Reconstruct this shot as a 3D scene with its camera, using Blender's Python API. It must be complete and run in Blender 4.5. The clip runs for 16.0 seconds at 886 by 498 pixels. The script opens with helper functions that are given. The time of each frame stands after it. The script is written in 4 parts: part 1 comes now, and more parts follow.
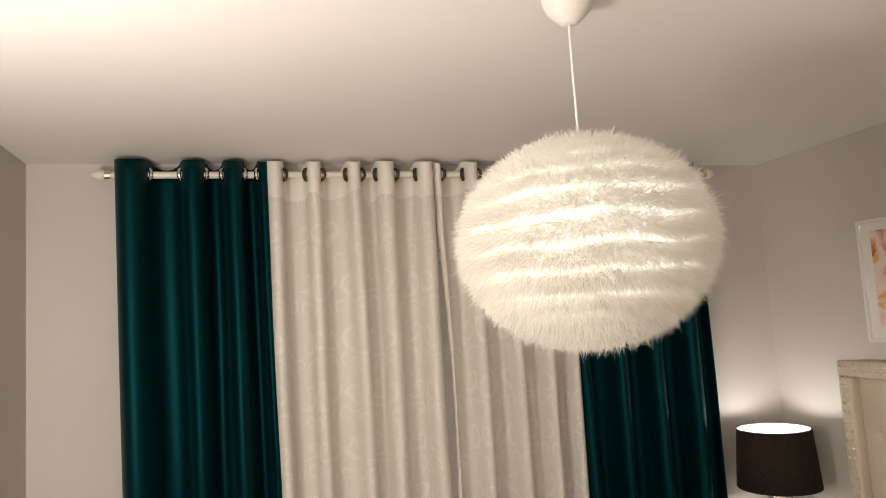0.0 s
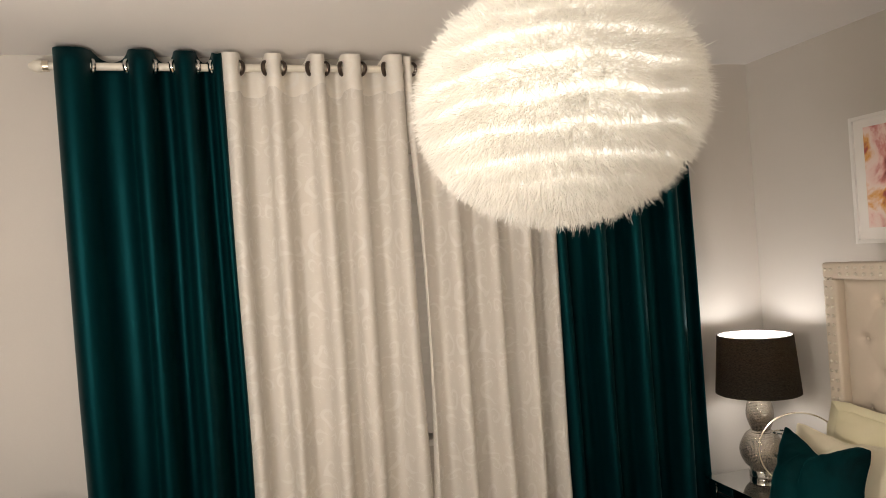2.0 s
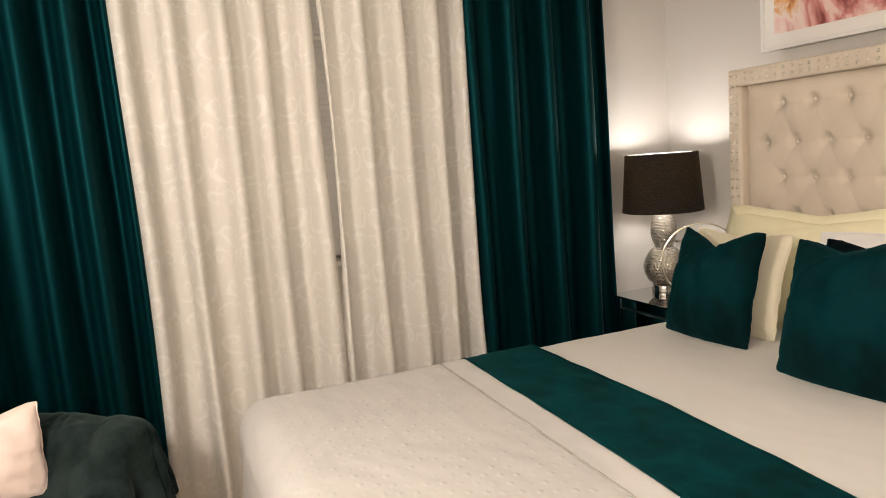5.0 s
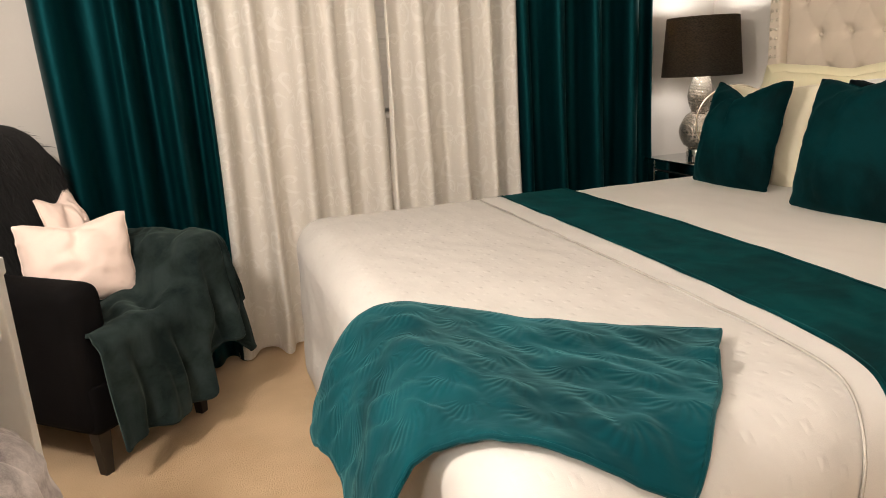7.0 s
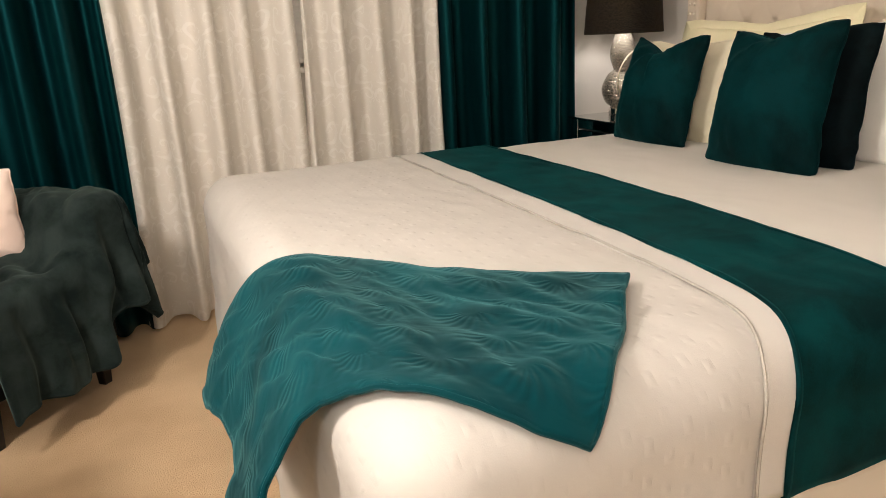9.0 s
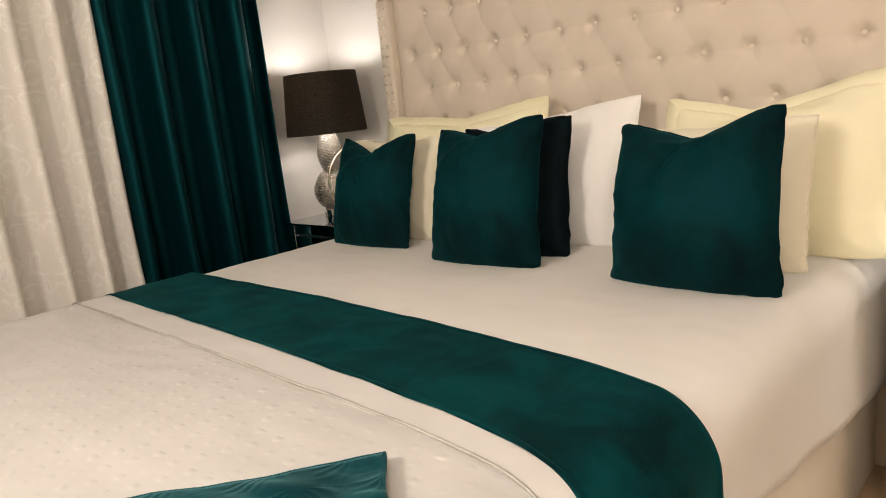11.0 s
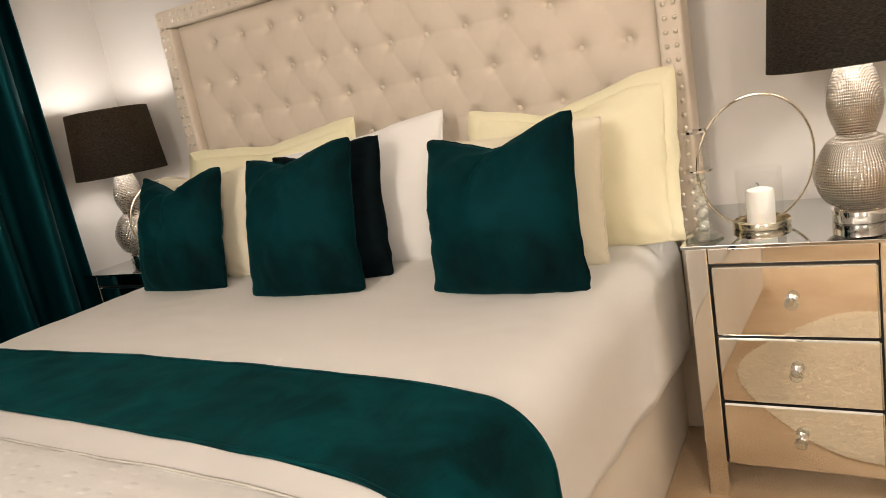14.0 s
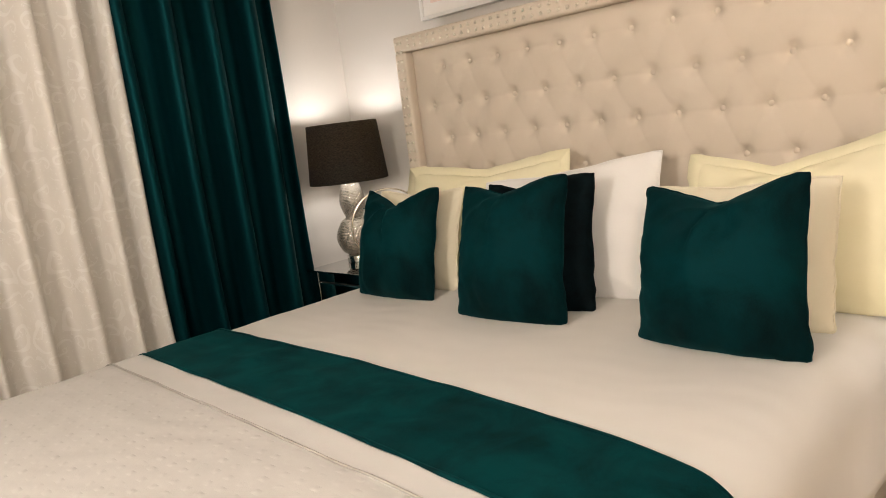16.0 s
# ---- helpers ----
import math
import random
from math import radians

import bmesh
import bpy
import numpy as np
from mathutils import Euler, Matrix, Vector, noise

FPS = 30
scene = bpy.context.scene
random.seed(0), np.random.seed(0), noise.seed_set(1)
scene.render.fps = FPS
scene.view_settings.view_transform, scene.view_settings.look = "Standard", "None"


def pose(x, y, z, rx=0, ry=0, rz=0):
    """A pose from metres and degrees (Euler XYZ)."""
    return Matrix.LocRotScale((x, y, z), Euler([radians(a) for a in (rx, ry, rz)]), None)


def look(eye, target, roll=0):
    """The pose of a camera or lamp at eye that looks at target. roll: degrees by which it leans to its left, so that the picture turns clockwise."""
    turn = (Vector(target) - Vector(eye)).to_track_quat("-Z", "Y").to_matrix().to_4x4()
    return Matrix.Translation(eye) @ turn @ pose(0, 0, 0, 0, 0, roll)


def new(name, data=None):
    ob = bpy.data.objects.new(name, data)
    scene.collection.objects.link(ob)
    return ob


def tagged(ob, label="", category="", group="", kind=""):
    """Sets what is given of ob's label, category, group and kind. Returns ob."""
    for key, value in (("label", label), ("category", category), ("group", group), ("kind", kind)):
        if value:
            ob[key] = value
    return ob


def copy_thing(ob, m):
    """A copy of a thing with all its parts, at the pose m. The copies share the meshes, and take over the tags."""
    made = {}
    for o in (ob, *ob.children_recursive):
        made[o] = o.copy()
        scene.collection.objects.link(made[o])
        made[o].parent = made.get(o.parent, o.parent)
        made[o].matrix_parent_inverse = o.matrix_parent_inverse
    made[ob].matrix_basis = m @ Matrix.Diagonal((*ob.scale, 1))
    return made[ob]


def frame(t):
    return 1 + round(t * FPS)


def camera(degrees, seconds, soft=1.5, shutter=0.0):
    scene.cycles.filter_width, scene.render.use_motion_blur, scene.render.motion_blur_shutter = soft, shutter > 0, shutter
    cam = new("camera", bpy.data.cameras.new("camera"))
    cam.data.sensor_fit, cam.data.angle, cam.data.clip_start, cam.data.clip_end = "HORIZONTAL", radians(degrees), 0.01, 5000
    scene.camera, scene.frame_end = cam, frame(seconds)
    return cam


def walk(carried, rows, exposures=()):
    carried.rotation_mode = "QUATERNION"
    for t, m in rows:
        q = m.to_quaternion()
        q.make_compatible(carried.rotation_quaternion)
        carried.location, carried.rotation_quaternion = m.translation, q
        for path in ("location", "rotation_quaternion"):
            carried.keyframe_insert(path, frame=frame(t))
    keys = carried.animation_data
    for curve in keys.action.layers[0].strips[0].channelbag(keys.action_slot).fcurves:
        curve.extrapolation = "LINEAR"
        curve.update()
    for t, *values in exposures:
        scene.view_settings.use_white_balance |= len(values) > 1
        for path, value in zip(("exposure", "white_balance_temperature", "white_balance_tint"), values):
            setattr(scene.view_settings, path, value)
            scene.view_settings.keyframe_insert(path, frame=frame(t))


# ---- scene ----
cam = camera(64.1, 16.0, soft=0.95)
PATH = [
    (0, (0.058, 0.085, 1.766), (0.591, 2.002, 1.968), -3.4),
    (0.5, (0.076, 0.124, 1.744), (0.582, 2.051, 1.918), -3.6),
    (1, (0.104, 0.148, 1.728), (0.588, 2.085, 1.841), -3.3),
    (1.5, (0.123, 0.182, 1.705), (0.64, 2.113, 1.771), -3.5),
    (2, (0.14, 0.22, 1.66), (0.705, 2.139, 1.667), -3.8),
    (2.5, (0.164, 0.237, 1.621), (0.758, 2.146, 1.572), -4.1),
    (3, (0.164, 0.26, 1.571), (0.77, 2.163, 1.465), -3.7),
    (5.5, (0.18, 0.291, 1.229), (0.949, 2.108, 0.901), -4.2),
    (6, (0.158, 0.231, 1.169), (0.901, 2.043, 0.761), -3.5),
    (6.5, (0.133, 0.137, 1.108), (0.812, 1.958, 0.637), -3.0),
    (7, (0.102, 0.055, 1.079), (0.704, 1.897, 0.587), -3.5),
    (7.5, (0.093, 0.018, 1.05), (0.665, 1.863, 0.531), -3.2),
    (8, (0.102, 0.001, 1.017), (0.674, 1.825, 0.43), -2.8),
    (10.5, (0.308, 0.283, 1.039), (1.569, 1.757, 0.552), -4.8),
    (11, (0.334, 0.293, 1.068), (1.74, 1.655, 0.659), -6.1),
    (11.5, (0.356, 0.3, 1.059), (1.907, 1.503, 0.676), -7.3),
    (12, (0.356, 0.294, 1.049), (1.983, 1.373, 0.614), -8.7),
    (12.5, (0.345, 0.284, 1.037), (1.994, 1.307, 0.553), -10.0),
    (13, (0.348, 0.273, 1.056), (2.021, 1.264, 0.584), -10.6),
    (13.5, (0.364, 0.283, 1.055), (2.059, 1.249, 0.613), -10.4),
    (14, (0.366, 0.288, 1.079), (2.056, 1.265, 0.647), -10.4),
    (14.5, (0.366, 0.296, 1.099), (2.035, 1.322, 0.698), -10.3),
    (15, (0.356, 0.304, 1.137), (1.961, 1.439, 0.771), -10.0),
    (15.5, (0.336, 0.306, 1.162), (1.856, 1.562, 0.827), -9.4),
    (16, (0.309, 0.305, 1.174), (1.703, 1.696, 0.828), -7.2),
]
EXPOSURES = [(0.0, -0.05), (1.5, 0.06), (3.0, 0.24), (5.5, 0.54), (8.0, 0.52), (10.5, 0.47), (16.0, 0.48)]
PENDANT_GLOW = 1.0
walk(cam, [(t, look(eye, target, roll)) for t, eye, target, roll in PATH], EXPOSURES)

# ---- room sizes ----
X0, X1, Y0, Y1, H = -0.715, 2.45, -1.35, 2.94, 2.428
BED = 0.615

# ---- world and lamps ----
world = bpy.data.worlds.new("night")
scene.world = world
world.use_nodes = True
world.node_tree.nodes["Background"].inputs[0].default_value = (0.02, 0.025, 0.04, 1)
world.node_tree.nodes["Background"].inputs[1].default_value = 0.3


def lamp(name, place, watts, colour, radius):
    data = bpy.data.lights.new(name, "POINT")
    data.energy, data.color, data.shadow_soft_size = watts, colour, radius
    ob = new(name, data)
    ob.location = place
    return ob


# Unseen lights, added near the west wall to light the room.
ADDED_LIGHTS = [(-0.58, 1.02, 1.64), (-0.58, -0.50, 1.68)]
for place, watts in zip(ADDED_LIGHTS, (49, 32)):
    lamp("added_room_light", place, watts, (1.0, 0.91, 0.82), 0.11)
lamp("table_lamp_light_far", (2.20, 2.70, 1.17), 3.4, (1.0, 0.96, 0.93), 0.04)
lamp("table_lamp_light_near", (2.14, 0.245, 1.16), 4.6, (1.0, 0.95, 0.90), 0.04)


# ---- material helpers ----
def mat(name):
    m = bpy.data.materials.new(name)
    m.use_nodes = True
    return m, m.node_tree, m.node_tree.nodes["Principled BSDF"]


def node(tree, kind, **values):
    n = tree.nodes.new(kind)
    for key, value in values.items():
        n.inputs[key.replace("_", " ")].default_value = value
    return n


def coords(tree, kind="Object", scale=(1, 1, 1)):
    tc, mp = tree.nodes.new("ShaderNodeTexCoord"), tree.nodes.new("ShaderNodeMapping")
    mp.inputs["Scale"].default_value = scale
    tree.links.new(tc.outputs[kind], mp.inputs["Vector"])
    return mp.outputs["Vector"]


def ramp(tree, source, stops):
    r = tree.nodes.new("ShaderNodeValToRGB")
    els = r.color_ramp.elements
    while len(els) < len(stops):
        els.new(0.5)
    for e, (p, c) in zip(els, stops):
        e.position, e.color = p, (*c, 1)
    tree.links.new(source, r.inputs["Fac"])
    return r.outputs["Color"]


def maths(tree, op, a, b=0.0, c=0.0):
    n = tree.nodes.new("ShaderNodeMath")
    n.operation = op
    for k, v in enumerate((a, b, c)):
        if isinstance(v, (int, float)):
            n.inputs[k].default_value = v
        else:
            tree.links.new(v, n.inputs[k])
    return n.outputs[0]


def noise_out(tree, vec, scale, detail=4.0, rough=0.55, distort=0.0):
    n = node(tree, "ShaderNodeTexNoise", Scale=scale, Detail=detail, Roughness=rough, Distortion=distort)
    tree.links.new(vec, n.inputs["Vector"])
    return n.outputs["Fac"]


def bump(tree, bsdf, height, strength, distance):
    b = node(tree, "ShaderNodeBump", Strength=strength, Distance=distance)
    tree.links.new(height, b.inputs["Height"])
    tree.links.new(b.outputs["Normal"], bsdf.inputs["Normal"])
    return b


def surface(name, low, high, scale=3.0, rough=0.6, grain=120.0, depth=0.001, strength=0.3, stretch=(1, 1, 1), metal=0.0, sheen=0.0, tint=None, coat=0.0, space="Object"):
    """A two-scale surface: broad colour variation and a fine grain in relief."""
    m, tree, bsdf = mat(name)
    vec = coords(tree, space, stretch)
    broad, fine = noise_out(tree, vec, scale, 3), noise_out(tree, vec, grain, 3)
    mixed = maths(tree, "ADD", maths(tree, "MULTIPLY", broad, 0.7), maths(tree, "MULTIPLY", fine, 0.3))
    tree.links.new(ramp(tree, mixed, [(0.32, low), (0.68, high)]), bsdf.inputs["Base Color"])
    bsdf.inputs["Roughness"].default_value, bsdf.inputs["Metallic"].default_value = rough, metal
    bsdf.inputs["Coat Weight"].default_value = coat
    if sheen:
        bsdf.inputs["Sheen Weight"].default_value = sheen
        bsdf.inputs["Sheen Roughness"].default_value = 0.35
        bsdf.inputs["Sheen Tint"].default_value = (*(tint or high), 1)
    bump(tree, bsdf, fine, strength, depth)
    return m


def velvet(name, low, high, sheen, tint, crush=6.0, rough=0.75):
    """Pile fabric with brushed patches."""
    m, tree, bsdf = mat(name)
    vec = coords(tree, "Object", (1, 1, 1))
    patch, fine = noise_out(tree, vec, crush, 5, 0.6, 0.4), noise_out(tree, vec, 400, 2)
    mixed = maths(tree, "ADD", maths(tree, "MULTIPLY", patch, 0.85), maths(tree, "MULTIPLY", fine, 0.15))
    tree.links.new(ramp(tree, mixed, [(0.36, low), (0.62, high)]), bsdf.inputs["Base Color"])
    bsdf.inputs["Roughness"].default_value = rough
    bsdf.inputs["Specular IOR Level"].default_value = 0.06
    bsdf.inputs["Sheen Weight"].default_value, bsdf.inputs["Sheen Roughness"].default_value = sheen, 0.4
    bsdf.inputs["Sheen Tint"].default_value = (*tint, 1)
    bump(tree, bsdf, mixed, 0.25, 0.003)
    return m


def plain(name, colour, rough=0.5, metal=0.0, **more):
    m, tree, bsdf = mat(name)
    bsdf.inputs["Base Color"].default_value = (*colour, 1)
    bsdf.inputs["Roughness"].default_value, bsdf.inputs["Metallic"].default_value = rough, metal
    for key, value in more.items():
        bsdf.inputs[key.replace("_", " ")].default_value = value
    return m


# ---- materials ----
WALL = surface("warm_grey_wall_paint", (0.56, 0.525, 0.48), (0.60, 0.565, 0.52), 1.2, 0.75, 260, 0.0006, 0.25)
CEIL = surface("white_ceiling_paint", (0.80, 0.775, 0.75), (0.84, 0.815, 0.79), 0.8, 0.8, 180, 0.0008, 0.3)
WHITE = surface("white_satin_paint", (0.74, 0.72, 0.69), (0.80, 0.78, 0.75), 2, 0.35, 90, 0.0004, 0.15)
CARPET = surface("tan_carpet", (0.50, 0.335, 0.19), (0.74, 0.54, 0.34), 2.6, 0.95, 330, 0.006, 0.8, sheen=0.3, tint=(0.8, 0.6, 0.4))
SHEET = surface("cream_cotton", (0.68, 0.65, 0.605), (0.72, 0.69, 0.65), 3, 0.8, 500, 0.0005, 0.25, sheen=0.1)
DIVAN = surface("cream_divan_fabric", (0.70, 0.62, 0.52), (0.76, 0.69, 0.59), 3, 0.85, 600, 0.0008, 0.4)
WHITE_COTTON = surface("white_cotton", (0.80, 0.77, 0.73), (0.84, 0.815, 0.78), 3, 0.8, 500, 0.0006, 0.3)
YELLOW_COTTON = surface("pale_yellow_cotton", (0.80, 0.735, 0.48), (0.86, 0.80, 0.58), 3, 0.8, 500, 0.0006, 0.3)
BEIGE_COTTON = surface("beige_cotton", (0.74, 0.665, 0.49), (0.79, 0.72, 0.56), 3, 0.8, 500, 0.0006, 0.3)
LINEN = surface("cream_linen", (0.61, 0.525, 0.425), (0.68, 0.59, 0.485), 4, 0.85, 700, 0.0006, 0.4)
TEAL = velvet("teal_velvet", (0.0, 0.005, 0.006), (0.0, 0.025, 0.029), 0.15, (0.01, 0.28, 0.31), 4.5)
TEAL_RUNNER = velvet("teal_runner_velvet", (0.0, 0.010, 0.0115), (0.0, 0.034, 0.037), 0.12, (0.03, 0.40, 0.42), 9)
DARK_TEAL = velvet("black_teal_velvet", (0.001, 0.003, 0.004), (0.002, 0.007, 0.009), 0.05, (0.1, 0.25, 0.28), 30)
PINK = surface("pale_pink_cotton", (0.86, 0.66, 0.57), (0.90, 0.73, 0.65), 4, 0.8, 300, 0.0008, 0.3, sheen=0.2)
CHARCOAL = surface("charcoal_upholstery", (0.0025, 0.002, 0.0022), (0.006, 0.005, 0.0052), 6, 0.9, 500, 0.0012, 0.5)
CHARCOAL.node_tree.nodes["Principled BSDF"].inputs["Specular IOR Level"].default_value = 0.12
PLUSH = velvet("grey_green_plush", (0.006, 0.011, 0.011), (0.026, 0.038, 0.036), 0.25, (0.30, 0.42, 0.39), 9, 0.9)
GREY_VELVET = velvet("grey_crushed_velvet", (0.26, 0.23, 0.23), (0.72, 0.66, 0.64), 0.4, (0.8, 0.75, 0.74), 14)
DARK_WOOD = surface("dark_stained_wood", (0.004, 0.003, 0.003), (0.012, 0.008, 0.006), 3, 0.4, 60, 0.0005, 0.3, (1, 1, 8))
MIRROR = plain("mirror_glass", (0.86, 0.85, 0.82), 0.025, 1.0)
MIRROR_TOP = plain("mirror_glass_top", (0.52, 0.53, 0.52), 0.04, 1.0)
SEAM = plain("black_seam", (0.01, 0.01, 0.01), 0.5)
CHROME = plain("polished_chrome", (0.82, 0.80, 0.77), 0.08, 1.0)
STUD = plain("brushed_nickel_stud", (0.80, 0.74, 0.64), 0.38, 1.0)
GOLD = plain("champagne_metal", (0.80, 0.73, 0.60), 0.16, 1.0)
BRONZE = plain("dark_bronze_ring", (0.10, 0.075, 0.06), 0.3, 0.9)
ROD = surface("ivory_rod_paint", (0.70, 0.65, 0.55), (0.78, 0.73, 0.63), 8, 0.4, 90, 0.0003, 0.2)
WAX = plain("white_wax", (0.86, 0.84, 0.80), 0.45, 0.0, Subsurface_Weight=0.25, Subsurface_Scale=0.01)
BLACK = plain("black_bars", (0.02, 0.018, 0.02), 0.7)
SEAM_STRIP = surface("seam_gap_strip", (0.34, 0.31, 0.27), (0.50, 0.47, 0.43), 20, 0.8, 300, 0.0005, 0.3)


def thin_glass(name, tint, gloss):
    m, tree, bsdf = mat(name)
    clear, shine, mix = tree.nodes.new("ShaderNodeBsdfTransparent"), tree.nodes.new("ShaderNodeBsdfGlossy"), tree.nodes.new("ShaderNodeMixShader")
    clear.inputs["Color"].default_value = (*tint, 1)
    shine.inputs["Roughness"].default_value = 0.03
    weight = node(tree, "ShaderNodeLayerWeight", Blend=gloss)
    tree.links.new(weight.outputs["Facing"], mix.inputs["Fac"])
    tree.links.new(clear.outputs[0], mix.inputs[1])
    tree.links.new(shine.outputs[0], mix.inputs[2])
    tree.links.new(mix.outputs[0], tree.nodes["Material Output"].inputs["Surface"])
    return m


GLASS = thin_glass("thin_glass", (0.985, 0.985, 0.98), 0.03)
CRYSTAL = thin_glass("crystal", (0.93, 0.965, 0.955), 0.32)


def satin_teal():
    """Teal curtain satin: vertical brushed streaks."""
    m, tree, bsdf = mat("teal_curtain_satin")
    vec = coords(tree, "Object", (1, 1, 0.05))
    streak, fine = noise_out(tree, vec, 9, 4), noise_out(tree, coords(tree), 900, 2)
    tree.links.new(ramp(tree, streak, [(0.3, (0.0, 0.0032, 0.0045)), (0.7, (0.0, 0.0068, 0.0092))]), bsdf.inputs["Base Color"])
    bsdf.inputs["Roughness"].default_value = 0.52
    bsdf.inputs["Specular IOR Level"].default_value = 0.40
    bsdf.inputs["Specular Tint"].default_value = (0.08, 0.75, 0.85, 1)
    bsdf.inputs["Sheen Weight"].default_value, bsdf.inputs["Sheen Tint"].default_value = 0.05, (0.02, 0.50, 0.55, 1)
    bump(tree, bsdf, fine, 0.2, 0.0005)
    return m


CURTAIN = satin_teal()


def lace():
    """Sheer voile with a woven scroll motif: a see-through ground and dense, shiny scrolls."""
    m, tree, bsdf = mat("ivory_scroll_voile")
    uv = coords(tree, "UV")
    warp = node(tree, "ShaderNodeTexNoise", Scale=7.0, Detail=2.0)
    tree.links.new(uv, warp.inputs["Vector"])
    mixv = tree.nodes.new("ShaderNodeVectorMath")
    mixv.operation = "MULTIPLY_ADD"
    tree.links.new(warp.outputs["Color"], mixv.inputs[0])
    mixv.inputs[1].default_value = (0.11, 0.11, 0)
    tree.links.new(uv, mixv.inputs[2])
    sep = tree.nodes.new("ShaderNodeSeparateXYZ")
    tree.links.new(mixv.outputs[0], sep.inputs[0])

    def scrolls(du, dv, pu, pv, turn):
        """Log-spiral scrolls, mirrored about each tile's middle line."""
        a = maths(tree, "SUBTRACT", maths(tree, "PINGPONG", maths(tree, "ADD", sep.outputs[0], du), pu), pu * 0.5)
        b = maths(tree, "SUBTRACT", maths(tree, "WRAP", maths(tree, "ADD", sep.outputs[1], dv), pv, 0.0), pv * 0.5)
        r = maths(tree, "SQRT", maths(tree, "ADD", maths(tree, "MULTIPLY", a, a), maths(tree, "MULTIPLY", b, b)))
        ang = maths(tree, "ARCTAN2", b, a)
        s = maths(tree, "SINE", maths(tree, "ADD", maths(tree, "MULTIPLY", maths(tree, "LOGARITHM", maths(tree, "ADD", r, 0.004), 2.718), turn), ang))
        edge = maths(tree, "SMOOTH_MIN", maths(tree, "MULTIPLY", maths(tree, "SUBTRACT", pu * 0.52, r), 30.0), 1.0, 0.2)
        return maths(tree, "MULTIPLY", maths(tree, "GREATER_THAN", s, 0.74), maths(tree, "GREATER_THAN", edge, 0.0))

    big, small = scrolls(0.0, 0.0, 0.105, 0.21, 3.3), scrolls(0.055, 0.105, 0.065, 0.21, -3.7)
    leaf = maths(tree, "GREATER_THAN", noise_out(tree, uv, 30, 3, 0.55, 2.5), 0.63)
    motif = maths(tree, "MAXIMUM", maths(tree, "MAXIMUM", big, small), leaf)
    weave = noise_out(tree, coords(tree, "UV", (300, 300, 1)), 3, 1)
    cover = maths(tree, "ADD", maths(tree, "MULTIPLY", motif, 0.055), maths(tree, "ADD", 0.80, maths(tree, "MULTIPLY", weave, 0.08)))
    cover = maths(tree, "MAXIMUM", cover, maths(tree, "GREATER_THAN", sep.outputs[1], 2.335))
    cloth, through_, clear = tree.nodes.new("ShaderNodeBsdfPrincipled"), tree.nodes.new("ShaderNodeBsdfTranslucent"), tree.nodes.new("ShaderNodeBsdfTransparent")
    tree.links.new(ramp(tree, motif, [(0.0, (0.93, 0.885, 0.815)), (1.0, (0.95, 0.915, 0.86))]), cloth.inputs["Base Color"])
    tree.links.new(maths(tree, "SUBTRACT", 0.75, maths(tree, "MULTIPLY", motif, 0.4)), cloth.inputs["Roughness"])
    through_.inputs["Color"].default_value = (0.93, 0.89, 0.82, 1)
    one, two = tree.nodes.new("ShaderNodeMixShader"), tree.nodes.new("ShaderNodeMixShader")
    one.inputs["Fac"].default_value = 0.22
    tree.links.new(cloth.outputs[0], one.inputs[1])
    tree.links.new(through_.outputs[0], one.inputs[2])
    tree.links.new(cover, two.inputs["Fac"])
    tree.links.new(clear.outputs[0], two.inputs[1])
    tree.links.new(one.outputs[0], two.inputs[2])
    tree.links.new(two.outputs[0], tree.nodes["Material Output"].inputs["Surface"])
    tree.nodes.remove(bsdf)
    return m


LACE = lace()


def two_way(name, front, back, share, fine=0.0):
    """Thin stuff that lets part of the light through."""
    m, tree, bsdf = mat(name)
    bsdf.inputs["Base Color"].default_value, bsdf.inputs["Roughness"].default_value = (*front, 1), 0.85
    tl, mix = tree.nodes.new("ShaderNodeBsdfTranslucent"), tree.nodes.new("ShaderNodeMixShader")
    tl.inputs["Color"].default_value = (*back, 1)
    mix.inputs["Fac"].default_value = share
    if fine:
        weave = noise_out(tree, coords(tree, "Object", (1, 1, 6)), fine, 3)
        tree.links.new(ramp(tree, weave, [(0.38, tuple(0.35 * c for c in back)), (0.64, back)]), tl.inputs["Color"])
        tree.links.new(ramp(tree, weave, [(0.3, tuple(0.6 * c for c in front)), (0.7, front)]), bsdf.inputs["Base Color"])
        bump(tree, bsdf, weave, 0.3, 0.001)
    tree.links.new(bsdf.outputs[0], mix.inputs[1])
    tree.links.new(tl.outputs[0], mix.inputs[2])
    tree.links.new(mix.outputs[0], tree.nodes["Material Output"].inputs["Surface"])
    return m


SHADE = two_way("black_shade_fabric", (0.008, 0.0075, 0.006), (0.62, 0.50, 0.28), 0.32, 120)
LINER = two_way("white_shade_liner", (0.85, 0.83, 0.80), (0.7, 0.6, 0.48), 0.4)
FEATHER = two_way("ivory_feather", (0.88, 0.865, 0.83), (0.90, 0.88, 0.83), 0.45)
BLACK_FUR = two_way("black_fur", (0.010, 0.009, 0.009), (0.02, 0.02, 0.02), 0.1)


def glowing(name, colour, strength):
    m, tree, bsdf = mat(name)
    bsdf.inputs["Base Color"].default_value = (0.8, 0.75, 0.65, 1)
    bsdf.inputs["Emission Color"].default_value, bsdf.inputs["Emission Strength"].default_value = (*colour, 1), strength
    return m


CORE = glowing("lit_paper_core", (1.0, 0.96, 0.87), PENDANT_GLOW)


